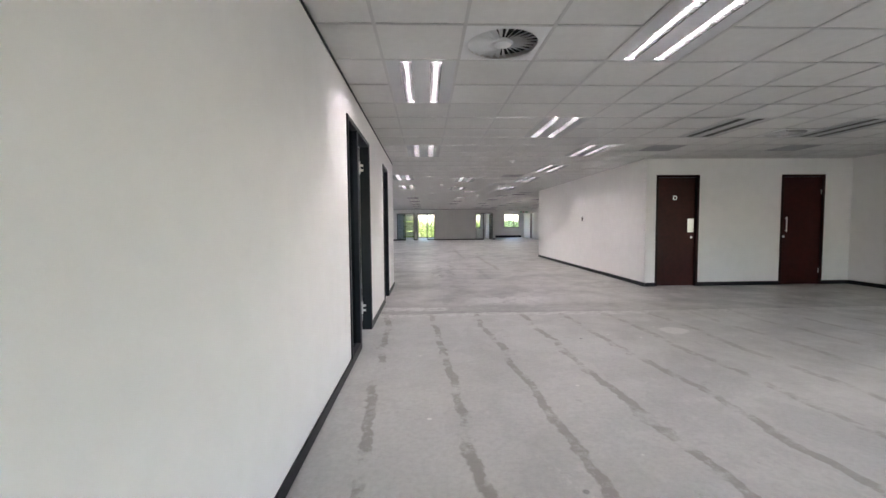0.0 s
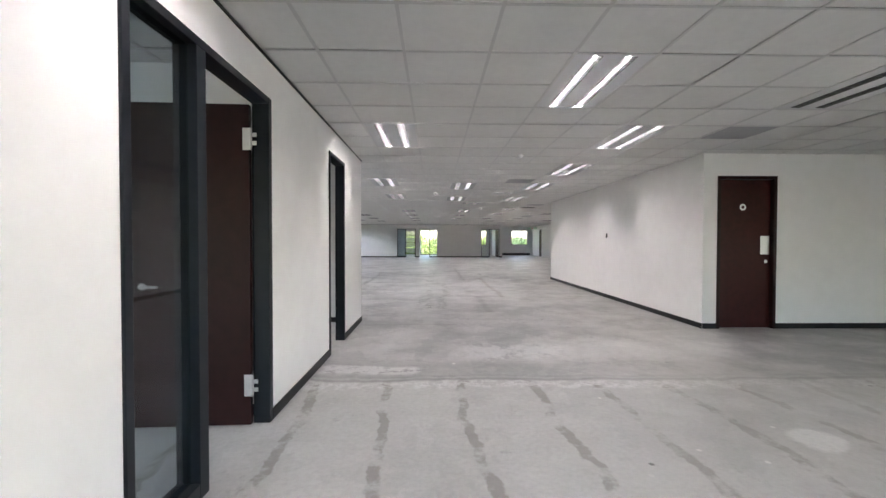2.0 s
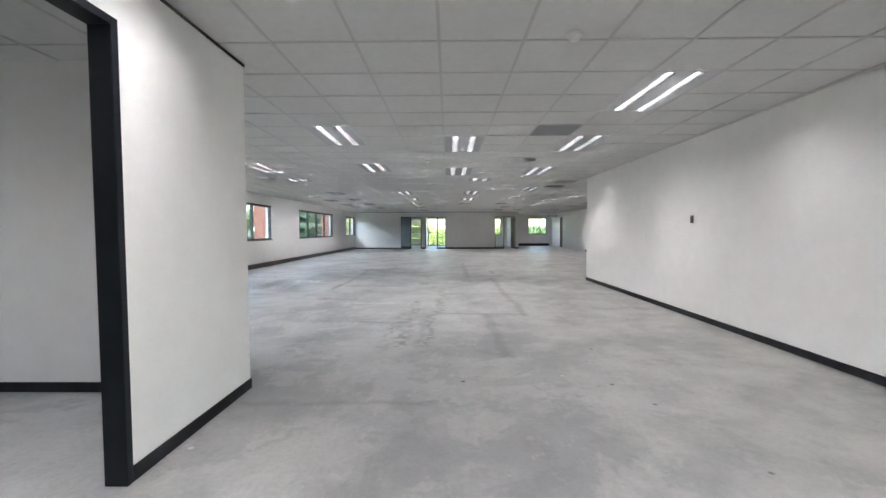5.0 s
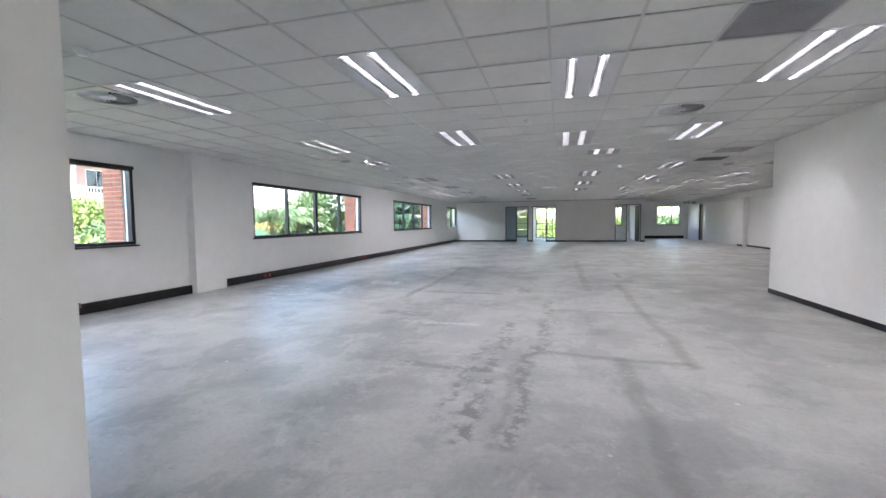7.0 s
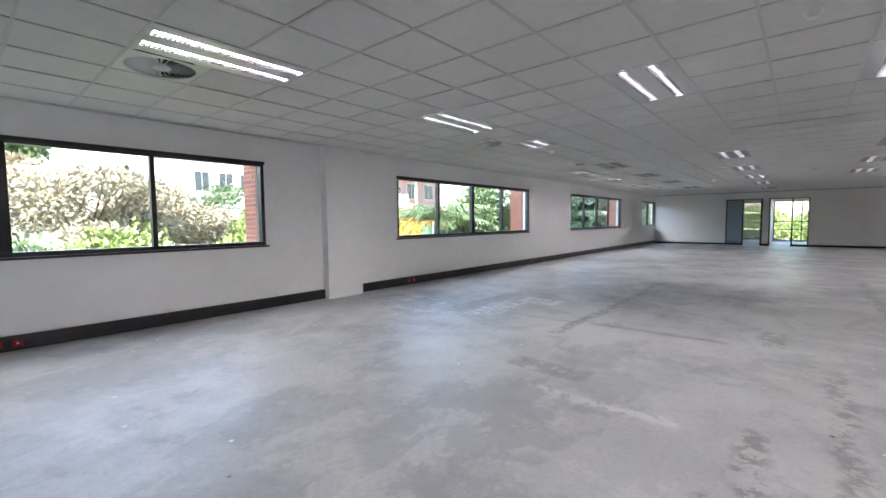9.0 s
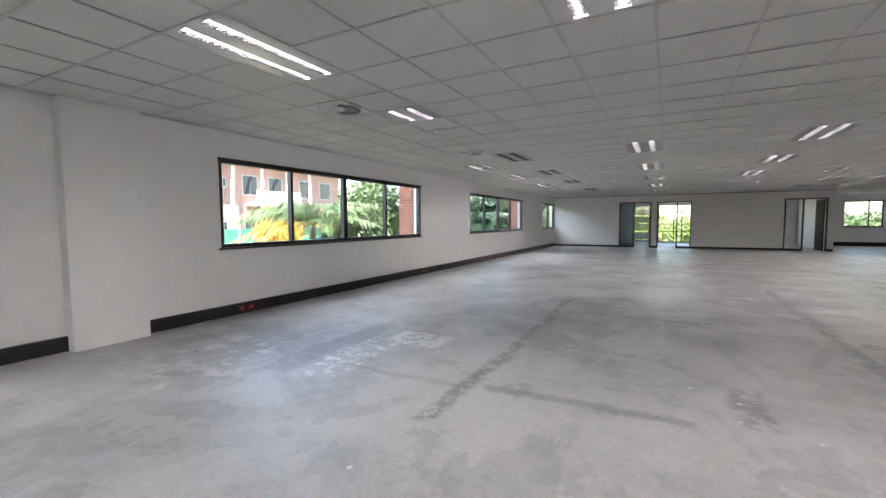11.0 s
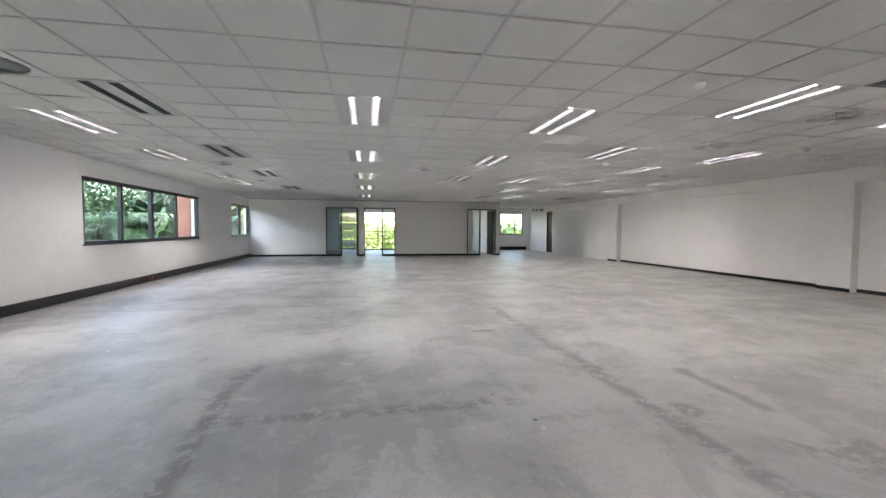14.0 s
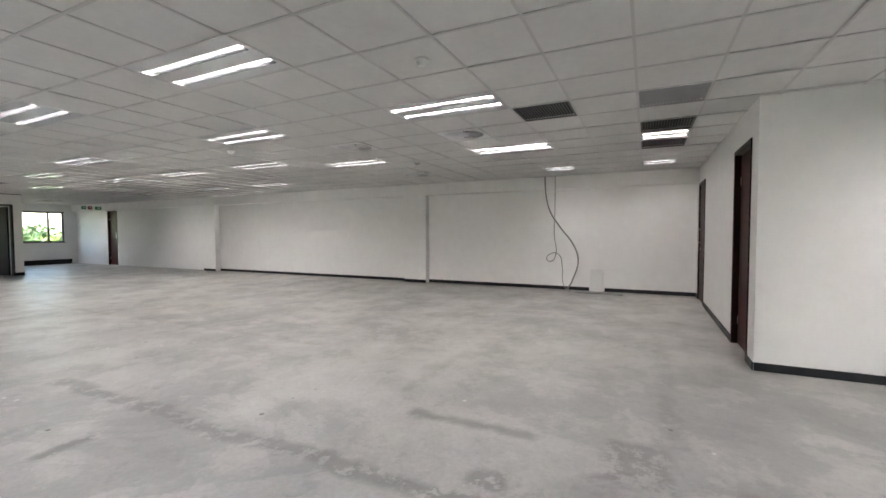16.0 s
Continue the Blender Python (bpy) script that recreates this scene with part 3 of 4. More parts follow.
for k in range(44):
    if k in (12, 13, 23, 33, 34):
        continue
    z = 2.3 - 0.047 * k
    part("slat", box(-1.93, -0.74, YE - 0.093, YE - 0.087, z - 0.02, z + 0.02), M_BLIND, blind)
for x in (-1.8, -0.9):
    part("cord", box(x, x + 0.006, YE - 0.093, YE - 0.087, 0.55, 2.34), M_WHITE, blind)


# ---- doors ----
def at_wall(axis, side, a, c):
    """Local frame: x along the opening, -y out towards the viewer, z up."""
    if axis == "x":
        return pose(a, c, 0) if side < 0 else pose(a, c, 0) @ Matrix.Scale(-1, 4, (0, 1, 0))
    m = Matrix(((0, 0, 0, c), (1, 0, 0, a), (0, 0, 1, 0), (0, 0, 0, 1)))
    m[0][1] = -side
    return m


def put(bm, m):
    bmesh.ops.transform(bm, matrix=m, verts=bm.verts)
    if m.determinant() < 0:
        bmesh.ops.reverse_faces(bm, faces=bm.faces)
    return bm


def door_frame(t, m, w, h, depth, mat, f=0.05):
    for nm, a in (("frame_jamb", (0, f, -0.012, depth, 0.001, h)), ("frame_jamb", (w - f, w, -0.012, depth, 0.001, h)), ("frame_head", (f, w - f, -0.012, depth, h - f, h))):
        part(nm, put(box(*a, bevel=0.004), m), mat, t)


def closed_door(name, axis, side, a, w, c, h, hinge_right, label, sign=False, plate=False, pull=False):
    t = thing(name, label, "door", "mahogany doors", "structure")
    m = at_wall(axis, side, a, c)
    door_frame(t, m, w, h, 0.12, M_MAHOGF)
    back = 0.055 if plate else 0.012
    leaf = part("leaf", put(box(0.054, w - 0.054, back, back + 0.042, 0.008, h - 0.054, bevel=0.002), m), M_MAHOG, t, "mahogany veneered door leaf")
    hx = 0.12 if hinge_right else w - 0.16
    if plate:
        part("push_plate", put(box(hx - 0.05, hx + 0.09, back - 0.004, back - 0.0005, 1.16, 1.45, bevel=0.001), m), M_STEEL, t, "brushed steel push plate")
    if pull:
        bm = add_cyl(bmesh.new(), (hx, -0.03, 1.15), (hx, -0.03, 1.47), 0.011)
        for z in (1.18, 1.44):
            add_cyl(bm, (hx, -0.03, z), (hx, back, z), 0.008)
        part("pull_handle", put(bm, m), M_STEEL, t, "steel bar pull handle")
    part("lock", put(cyl((hx + (0.04 if plate else -0.03), back - 0.006, 1.05), (hx + (0.04 if plate else -0.03), back, 1.05), 0.026), m), M_STEEL, t, "round steel lock rose")
    if sign:
        bm = bmesh.new()
        for k in range(20):
            an, bn = 2 * math.pi * k / 20, 2 * math.pi * (k + 1) / 20
            quad = [bm.verts.new((w * 0.47 + r * math.cos(g), back - 0.003, 1.9 + r * math.sin(g))) for r, g in ((0.05, an), (0.05, bn), (0.028, bn), (0.028, an))]
            bm.faces.new(quad)
        part("door_sign", put(bm, m), M_STEEL, t, "small round steel door sign")
    kx = w - 0.075 if hinge_right else 0.06
    for z in (0.25, h - 0.42):
        part("hinge", put(box(kx, kx + 0.018, back - 0.006, back + 0.004, z, z + 0.1, bevel=0.002), m), M_STEEL, t, "steel butt hinge")
    return t


closed_door("door_1", "x", -1, 5.25, 0.94, YC0, 2.38, False, "closed mahogany washroom door with steel push plate", sign=True, plate=True)
closed_door("door_2", "x", -1, 8.0, 0.97, YC0, 2.38, True, "closed mahogany door with steel bar handle", pull=True)
closed_door("door_3", "x", 1, 5.32, 0.92, YC1, 2.38, True, "closed mahogany door in a recessed dark frame", plate=True)
closed_door("door_4", "x", 1, 9.1, 0.95, YC1, 2.38, False, "closed dark door with steel pull handle", pull=True)
closed_door("door_5", "y", -1, 39.9, 0.75, XR, 2.4, True, "closed dark mahogany door near the exit signs", plate=True)


def open_leaf(t, hinge, angle, w, h, mat, handle_side=1):
    m = pose(hinge[0], hinge[1], 0, 0, 0, angle)
    leaf = part("leaf", put(box(0.01, w, -0.02, 0.022, 0.01, h, bevel=0.002), m), mat, t, "mahogany veneered door leaf standing open, in a darkened colour")
    for s in (-1, 1):
        bm = add_cyl(bmesh.new(), (w - 0.08, s * 0.022, 1.03), (w - 0.08, s * 0.06, 1.03), 0.011)
        add_cyl(bm, (w - 0.08, s * 0.058, 1.03), (w - 0.2, s * 0.058, 1.03), 0.009)
        add_cyl(bm, (w - 0.08, s * 0.021, 1.03), (w - 0.08, s * 0.028, 1.03), 0.026)
        part("door_handle", put(bm, m), M_STEEL, leaf, "steel lever handle")
    return m


def steel_hinge(t, x, y, z):
    bm = box(x - 0.055, x + 0.002, y - 0.004, y, z, z + 0.16, bevel=0.001)
    add_box(bm, x + 0.004, x + 0.045, y - 0.004, y, z + 0.035, z + 0.065)
    add_box(bm, x + 0.004, x + 0.045, y - 0.004, y, z + 0.095, z + 0.125)
    add_cyl(bm, (x + 0.003, y - 0.006, z), (x + 0.003, y - 0.006, z + 0.16), 0.007)
    part("hinge", bm, M_STEEL, t, "large steel butt hinge")


# glazed front with a sidelight, its door standing open
front = thing("door_6", "dark grey framed office front, glass sidelight, mahogany door open", "door", "office fronts", "structure")
x0, x1 = XL - 0.11, XL + 0.014
for nm, a in (("frame_jamb", (4.69, 4.74, 0.001, 2.42)), ("frame_jamb", (6.15, 6.21, 0.001, 2.42)), ("mullion", (5.21, 5.3, 0.001, 2.37)), ("frame_head", (4.74, 6.15, 2.37, 2.42)), ("bottom_rail", (4.74, 5.21, 0.001, 0.09))):
    part(nm, box(x0, x1, *a, bevel=0.004), M_FRAME, front)
g = part("pane", box(XL - 0.04, XL - 0.032, 4.74, 5.21, 0.09, 2.37), M_GLASSD, front, "grey tinted glass sidelight")
g.visible_shadow = False
# leaf takes the darker mahogany in place of the dim room's shade
open_leaf(front, (XL - 0.1, 6.125), 183, 0.84, 2.35, M_MAHOGF)
for z in (0.22, 2.02):
    steel_hinge(front, XL - 0.1, 6.102, z)
open2 = thing("door_7", "dark grey steel door frame without a door", "door", "office fronts", "structure")
for nm, a in (("frame_jamb", (7.97, 8.01, 0.001, 2.42)), ("frame_jamb", (8.755, 8.8, 0.001, 2.42)), ("frame_head", (8.01, 8.755, 2.375, 2.42))):
    part(nm, box(x0, x1, *a, bevel=0.004), M_FRAME, open2)


def office_front(name, a, b, post, glass_left, leaf_hinge, leaf_angle):
    t = thing(name, "black framed office front with glass sidelight", "door", "office fronts", "structure")
    for nm, k in (("frame_jamb", (a, a + 0.05, 0.001, 2.37)), ("frame_jamb", (b - 0.05, b, 0.001, 2.37)), ("mullion", (post - 0.03, post + 0.03, 0.001, 2.32))):
        part(nm, box(k[0], k[1], YP - 0.012, YP + 0.11, k[2], k[3], bevel=0.004), M_ALU, t)
    part("frame_head", box(a + 0.05, b - 0.05, YP - 0.012, YP + 0.11, 2.32, 2.37, bevel=0.004), M_ALU, t)
    u, v = (a + 0.05, post - 0.03) if glass_left else (post + 0.03, b - 0.05)
    part("bottom_rail", box(u, v, YP - 0.012, YP + 0.11, 0.001, 0.1, bevel=0.004), M_ALU, t)
    # door_8's grey tint stands in for the darkness of the office behind
    p = part("pane", box(u, v, YP + 0.04, YP + 0.046, 0.1, 2.32), M_GLASSD if name == "door_8" else M_GLASS, t)
    p.visible_shadow = False
    if leaf_hinge:
        open_leaf(t, leaf_hinge, leaf_angle, 0.8, 2.3, M_MAHOGF)
    return t


office_front("door_8", -2.2, -0.66, -1.47, True, (-0.73, YP + 0.14), 92)
office_front("door_9", -0.4, 1.13, 0.5, False, None, 0)
office_front("door_10", 4.78, 6.3, 5.46, True, (6.22, YP + 0.14), 97)


# ---- ceiling fittings ----
def build_light(long, lit):
    ln = T * (2 if long else 1)
    t = thing("ceiling_light", "recessed twin-tube louvre light, %s, in a tiled ceiling" % ("lit" if lit else "switched off"), "ceiling light", "recessed ceiling lights")
    w = T - 0.026
    y0, y1, xs = 0.013, ln - 0.013, (0.18, T - 0.18)
    z = 0.004
    hw = 0.05
    for u, v in ((0.013, xs[0] - hw), (xs[0] + hw, xs[1] - hw), (xs[1] + hw, T - 0.013)):
        part("panel", box(u, v, y0, y1, z, z + 0.008), M_LUM, t, "white enamelled panel")
    for x in xs:
        part("end_cap", box(x - hw, x + hw, y0, y0 + 0.03, z, z + 0.008), M_LUM, t)
        part("end_cap", box(x - hw, x + hw, y1 - 0.03, y1, z, z + 0.008), M_LUM, t)
    bm = box(0.0135, T - 0.0135, y0 + 0.0005, y1 - 0.0005, z + 0.009, 0.08)
    bmesh.ops.delete(bm, geom=[f for f in bm.faces if f.normal.z < -0.5], context="FACES_ONLY")
    part("housing", bm, M_LUM, t, "white enamelled housing")
    for x in xs:
        bm = bmesh.new()
        for s in (-1, 1):
            q = [bm.verts.new(p) for p in ((x + s * hw, y0 + 0.03, z), (x + s * hw, y1 - 0.03, z), (x + s * hw * 0.8, y1 - 0.03, 0.07), (x + s * hw * 0.8, y0 + 0.03, 0.07))]
            bm.faces.new(q if s > 0 else q[::-1])
        n_ = int((ln - 0.1) / 0.03)
        for k in range(1, n_):
            y = y0 + 0.03 + k * (ln - 0.086) / n_
            add_box(bm, x - hw * 0.97, x + hw * 0.97, y - 0.004, y + 0.004, z - 0.0035, 0.034)
        part("louvre", bm, M_LOUVRE, t, "darkened satin aluminium louvre")
        part("tube", cyl((x, y0 + 0.04, 0.025), (x, y1 - 0.04, 0.025), 0.013, seg=10), M_TUBE if lit else M_TUBEOFF, t, "fluorescent tube")
    return t


protos = {}
for (i, j), n_, lit in LIGHTS:
    x, y = spot(i, j)
    if (n_, lit) in protos:
        copy_thing(protos[n_, lit], pose(x, y, H))
    else:
        protos[n_, lit] = build_light(n_ == 2, lit)
        protos[n_, lit].matrix_world = pose(x, y, H)


def build_diffuser():
    t = thing("air_diffuser", "round swirl air diffuser in a grey square ceiling plate", "air vent", "ceiling air diffusers")
    c, r0, r1 = T / 2, 0.085, 0.262
    bm = bmesh.new()
    n_ = 48
    sq = [bm.verts.new((c + (T / 2 - 0.013) * max(-1, min(1, 1.42 * math.cos(a))), c + (T / 2 - 0.013) * max(-1, min(1, 1.42 * math.sin(a))), 0.004)) for a in (2 * math.pi * k / n_ for k in range(n_))]
    ci = [bm.verts.new((c + r1 * math.cos(a), c + r1 * math.sin(a), 0.001)) for a in (2 * math.pi * k / n_ for k in range(n_))]
    for k in range(n_):
        bm.faces.new((sq[k], ci[k], ci[(k + 1) % n_], sq[(k + 1) % n_]))
    part("plate", bm, M_DIFF, t)
    bm = cyl((c, c, -0.004), (c, c, 0.02), r0 - 0.02, r0, seg=32)
    part("hub", bm, M_DIFF, t)
    part("plenum", cyl((c, c, 0.03), (c, c, 0.06), r1, seg=32), M_DARK, t, "black disc in place of the unlit plenum opening")
    for k in range(28):
        a = 2 * math.pi * k / 28
        bm = bmesh.new()
        d, s = Vector((math.cos(a), math.sin(a), 0)), Vector((-math.sin(a), math.cos(a), 0))
        o = Vector((c, c, 0))
        q = [o + d * r0 - s * 0.006 + Vector((0, 0, 0.001)), o + d * r1 - s * 0.018 + Vector((0, 0, 0.001)), o + d * r1 + s * 0.016 + Vector((0, 0, 0.026)), o + d * r0 + s * 0.005 + Vector((0, 0, 0.026))]
        lo, hi = [bm.verts.new(p) for p in q], [bm.verts.new(p + Vector((0, 0, 0.0015))) for p in q]
        bm.faces.new(lo[::-1])
        bm.faces.new(hi)
        for e in range(4):
            bm.faces.new((lo[e], lo[(e + 1) % 4], hi[(e + 1) % 4], hi[e]))
        part("vane", bm, M_DIFF, t)
    return t


first = build_diffuser()
for k, (i, j) in enumerate(DIFFS):
    x, y = spot(i, j)
    if k:
        copy_thing(first, pose(x, y, H))
    else:
        first.matrix_world = pose(x, y, H)


def build_grille(dark):
    m = M_GRILLE if dark else M_GRILLE2
    t = thing("return_grille", "%s grey egg-crate return air grille in the ceiling" % ("dark" if dark else "mid"), "air vent", "ceiling return grilles")
    bm = bmesh.new()
    for a in ((0.013, T - 0.013, 0.013, 0.035), (0.013, T - 0.013, T - 0.035, T - 0.013), (0.013, 0.035, 0.035, T - 0.035), (T - 0.035, T - 0.013, 0.035, T - 0.035)):
        add_box(bm, *a, 0.003, 0.012)
    part("frame", bm, m, t)
    part("backing", box(0.013, T - 0.013, 0.013, T - 0.013, 0.03, 0.034), M_DARK if dark else M_GRILLE2, t)
    for k in range(1, 18):
        y = 0.035 + k * (T - 0.07) / 18
        part("slat", box(0.035, T - 0.035, y - 0.004 - (0 if dark else 0.006), y + 0.004 + (0 if dark else 0.006), 0.004, 0.014), m, t)
    return t


gproto = {}
for (i, j), d in GRILLES:
    x, y = spot(i, j)
    if d in gproto:
        copy_thing(gproto[d], pose(x, y, H))
    else:
        gproto[d] = build_grille(d)
        gproto[d].matrix_world = pose(x, y, H)


def smoke_detector(x, y):
    t = thing("smoke_detector", "round cream smoke detector on the ceiling", "smoke detector", "smoke detectors", at=(x, y, H))
    part("base", cyl((0, 0, -0.012), (0, 0, 0.0055), 0.055, seg=24), M_WHITE, t)
    part("sensor", cyl((0, 0, -0.042), (0, 0, -0.012), 0.03, 0.045, seg=24), M_WHITE, t)


for x, y in ((-2.3, 11.55), (-2.86, 18.97), (2.21, 9.67), (2.8, 20.5), (4.6, 25.0), (-1.5, 28.6), (7.0, 22.9), (2.8, 31.6), (0.9, 15.0)):
    smoke_detector(x, y)


# ---- small wall things ----
def wall_switch(m, label, mat, w=0.075, h=0.115, rocker=True):
    t = thing("light_switch", label, "switch", "wall switches")
    part("plate", put(box(-w / 2, w / 2, -0.012, -0.0005, -h / 2, h / 2, bevel=0.004), m), mat, t)
    if rocker:
        part("rocker", put(box(-0.014, 0.014, -0.017, -0.0125, -0.028, 0.028, bevel=0.002), m), mat, t)


wall_switch(at_wall("y", -1, 13.08, XC) @ pose(0, 0, 1.5), "small black wall switch on the white core wall", M_BLACK)
wall_switch(at_wall("x", -1, -1.38, YN - 0.1) @ pose(0, 0, 1.24), "black wall switch inside the empty office", M_BLACK)
wall_switch(at_wall("x", -1, -1.65, 6.3) @ pose(0, 0, 1.3), "black wall switch inside the glazed office", M_BLACK)
wall_switch(at_wall("x", -1, -3.0, YP) @ pose(0, 0, 1.25), "white wall switch on the far partition", M_WHITE)


def exit_sign(x, y, w, mat):
    t = thing("exit_sign", "small white exit sign hanging below the ceiling", "sign", "exit signs", at=(x, y, 0))
    part("panel", box(-w / 2, w / 2, -0.01, 0.01, 2.42, 2.6, bevel=0.003), M_WHITE, t)
    part("pictogram", box(-w * 0.38, w * 0.38, -0.0135, -0.0105, 2.45, 2.57), mat, t, "coloured pictogram field")
    part("arrow", box(-w * 0.1, w * 0.22, -0.0165, -0.014, 2.49, 2.53), M_WHITE, t, "pale arrow bar")
    for s in (-1, 1):
        part("hanger", cyl((s * w * 0.35, 0, 2.6), (s * w * 0.35, 0, H), 0.004, seg=6), M_STEEL, t)


exit_sign(9.45, 40.6, 0.2, M_GREEN)
exit_sign(9.68, 40.6, 0.2, M_RED)
exit_sign(9.98, 40.6, 0.3, M_GREEN)


def cable(name, pts, r, label):
    cu = bpy.data.curves.new(name, "CURVE")
    cu.dimensions, cu.bevel_depth, cu.bevel_resolution = "3D", r, 2
    sp = cu.splines.new("BEZIER")
    sp.bezier_points.add(len(pts) - 1)
    for b, p in zip(sp.bezier_points, pts):
        b.co, b.handle_left_type, b.handle_right_type = p, "AUTO", "AUTO"
    cu.materials.append(M_CABLE)
    return tagged(new(name, cu), label, "cable", "hanging cables")


cx = XR - 0.225
cable("cable", [(cx, 21.13, 2.74), (cx, 21.11, 2.35), (cx + 0.02, 21.01, 1.9), (cx + 0.03, 20.76, 1.5), (cx + 0.03, 20.44, 1.05), (cx, 20.35, 0.72), (cx, 20.49, 0.22), (cx - 0.08, 20.56, 0.03), (cx - 0.3, 20.21, 0.02), (cx - 0.28, 19.81, 0.02)], 0.017, "thick grey cable hanging from the ceiling to the floor")
cable("cable", [(cx, 20.89, 2.74), (cx, 20.89, 2.0), (cx, 20.90, 1.3), (cx, 20.86, 0.9), (cx - 0.03, 20.96, 0.7), (cx - 0.06, 21.06, 0.74), (cx - 0.06, 21.01, 0.86), (cx - 0.03, 20.81, 0.88), (cx, 20.71, 0.55), (cx, 20.69, 0.2), (cx - 0.12, 20.56, 0.03), (cx - 0.35, 20.11, 0.02), (cx - 0.2, 19.51, 0.02), (cx - 0.36, 19.36, 0.02), (cx - 0.42, 19.81, 0.035)], 0.009, "thin grey cable looped against the wall")
slot = thing("ceiling_slot", "black strip in place of the unlit ceiling slot where cables come down", "ceiling slot")
# solid black strip paints the darkness of the slot
part("opening", box(XR - 0.24, XR - 0.25, 20.7, 21.4, H - 0.004, H - 0.001), M_DARK, slot)
conduit = thing("conduit_box", "white upright trunking stub against the wall", "trunking", at=(0, 0, 0))
part("body", box(XR - 0.075, XR - 0.001, 19.81, 20.09, 0.001, 0.5, bevel=0.006), M_WHITE, conduit)
part("end_cap", box(XR - 0.08, XR - 0.001, 19.805, 20.095, 0.501, 0.515, bevel=0.003), M_WHITE, conduit)

# counter left in the bay by the windows
desk = thing("counter_unit", "white melamine counter unit with glossy top on short round legs", "counter", at=(-2.53, 10.49, 0))
part("top", box(-1.17, 1.158, -0.32, 0.32, 0.862, 0.889, bevel=0.003), M_TOP, desk, "glossy white laminate worktop")
part("front_edge", box(1.1585, 1.17, -0.32, 0.32, 0.86, 0.889, bevel=0.002), M_CHIP, desk, "raw brown chipboard edge")
part("end_panel", box(1.13, 1.15, -0.31, 0.265, 0.12, 0.8615, bevel=0.002), M_MELA, desk)
part("back_panel", box(-1.12, 1.12, -0.31, -0.295, 0.12, 0.8615, bevel=0.002), M_MELA, desk)
part("bottom_panel", box(-1.12, 1.12, -0.29, 0.25, 0.12, 0.14), M_MELA, desk)
part("far_panel", box(-1.15, -1.13, -0.31, 0.265, 0.12, 0.8615, bevel=0.002), M_MELA, desk)
for k in range(4):
    x = -1.14 + k * 0.572
    d = part("door", box(x, x + 0.562, 0.268, 0.285, 0.125, 0.855, bevel=0.002), M_TRUNK, desk, "dark cupboard door")
    part("knob", cyl((x + 0.5, 0.285, 0.75), (x + 0.5, 0.303, 0.75), 0.012, seg=12), M_STEEL, d)
for x in (-1.05, 1.06):
    for y in (-0.24, 0.18):
        leg = part("leg", cyl((x, y, 0.012), (x, y, 0.12), 0.028, seg=20), M_WHITE, desk, "short round white leg")
        part("foot", cyl((x, y, 0.0), (x, y, 0.012), 0.03, seg=20), M_BLACK, leg)


# ---- outdoors ----
GZ = -0.9


def gz(x, y):
    side = max(0.0, min(1.0, (45 - y) / 35.0))
    return GZ + 26 * side * max(0.0, min(1.0, (-x - 36) / 110.0)) ** 1.3


def ground():
    verts, faces = [], []
    xs = [-400, -200, -120, -90, -70, -55, -45, -38, -30, -20, -12, -7, 0, 20, 60, 200, 400]
    ys = [-400, -150, -60, -20, 0, 20, 45, 60, 90, 150, 400]
    for y in ys:
        for x in xs:
            verts.append((x, y, gz(x, y)))
    w = len(xs)
    for j in range(len(ys) - 1):
        for i in range(w - 1):
            faces.append((j * w + i, j * w + i + 1, (j + 1) * w + i + 1, (j + 1) * w + i))
    return raw_mesh("ground", verts, faces, M_GRASS)


tagged(new("ground", ground()), "grassy ground rising to a hill beyond the building", "ground", "", "structure")


# brick reveals outside the strip windows: mortar cores faced with single bricks
for i, (a, b) in enumerate(WINDOWS[:4]):
    pier = structure("brick_pier_%d" % (i + 1), box(XW - 0.66, XW - 0.225, b - 0.02, b + 0.4, GZ - 0.3, 3.35), M_MORTAR, "orange facing brick pier beside the window", "brick pier")
BRICK_MESH = mesh_of("brick", box(-0.105, 0.105, -0.006, 0.012, 0, 0.066, bevel=0.003), M_BRICK)
HALF_MESH = mesh_of("brick", box(-0.0475, 0.0475, -0.006, 0.012, 0, 0.066, bevel=0.003), M_BRICK)
for i, (a, b) in enumerate(WINDOWS[:4]):
    for row in range(20):
        z = 0.86 + row * 0.077
        for x, me in (((-0.117, BRICK_MESH), (-0.335, BRICK_MESH)) if row % 2 else ((-0.06, HALF_MESH), (-0.226, BRICK_MESH), (-0.39, HALF_MESH))):
            ob = new("brick", me)
            ob.location = (XW - 0.225 + x, b - 0.02, z)
            ob.parent = bpy.data.objects["brick_pier_%d" % (i + 1)]


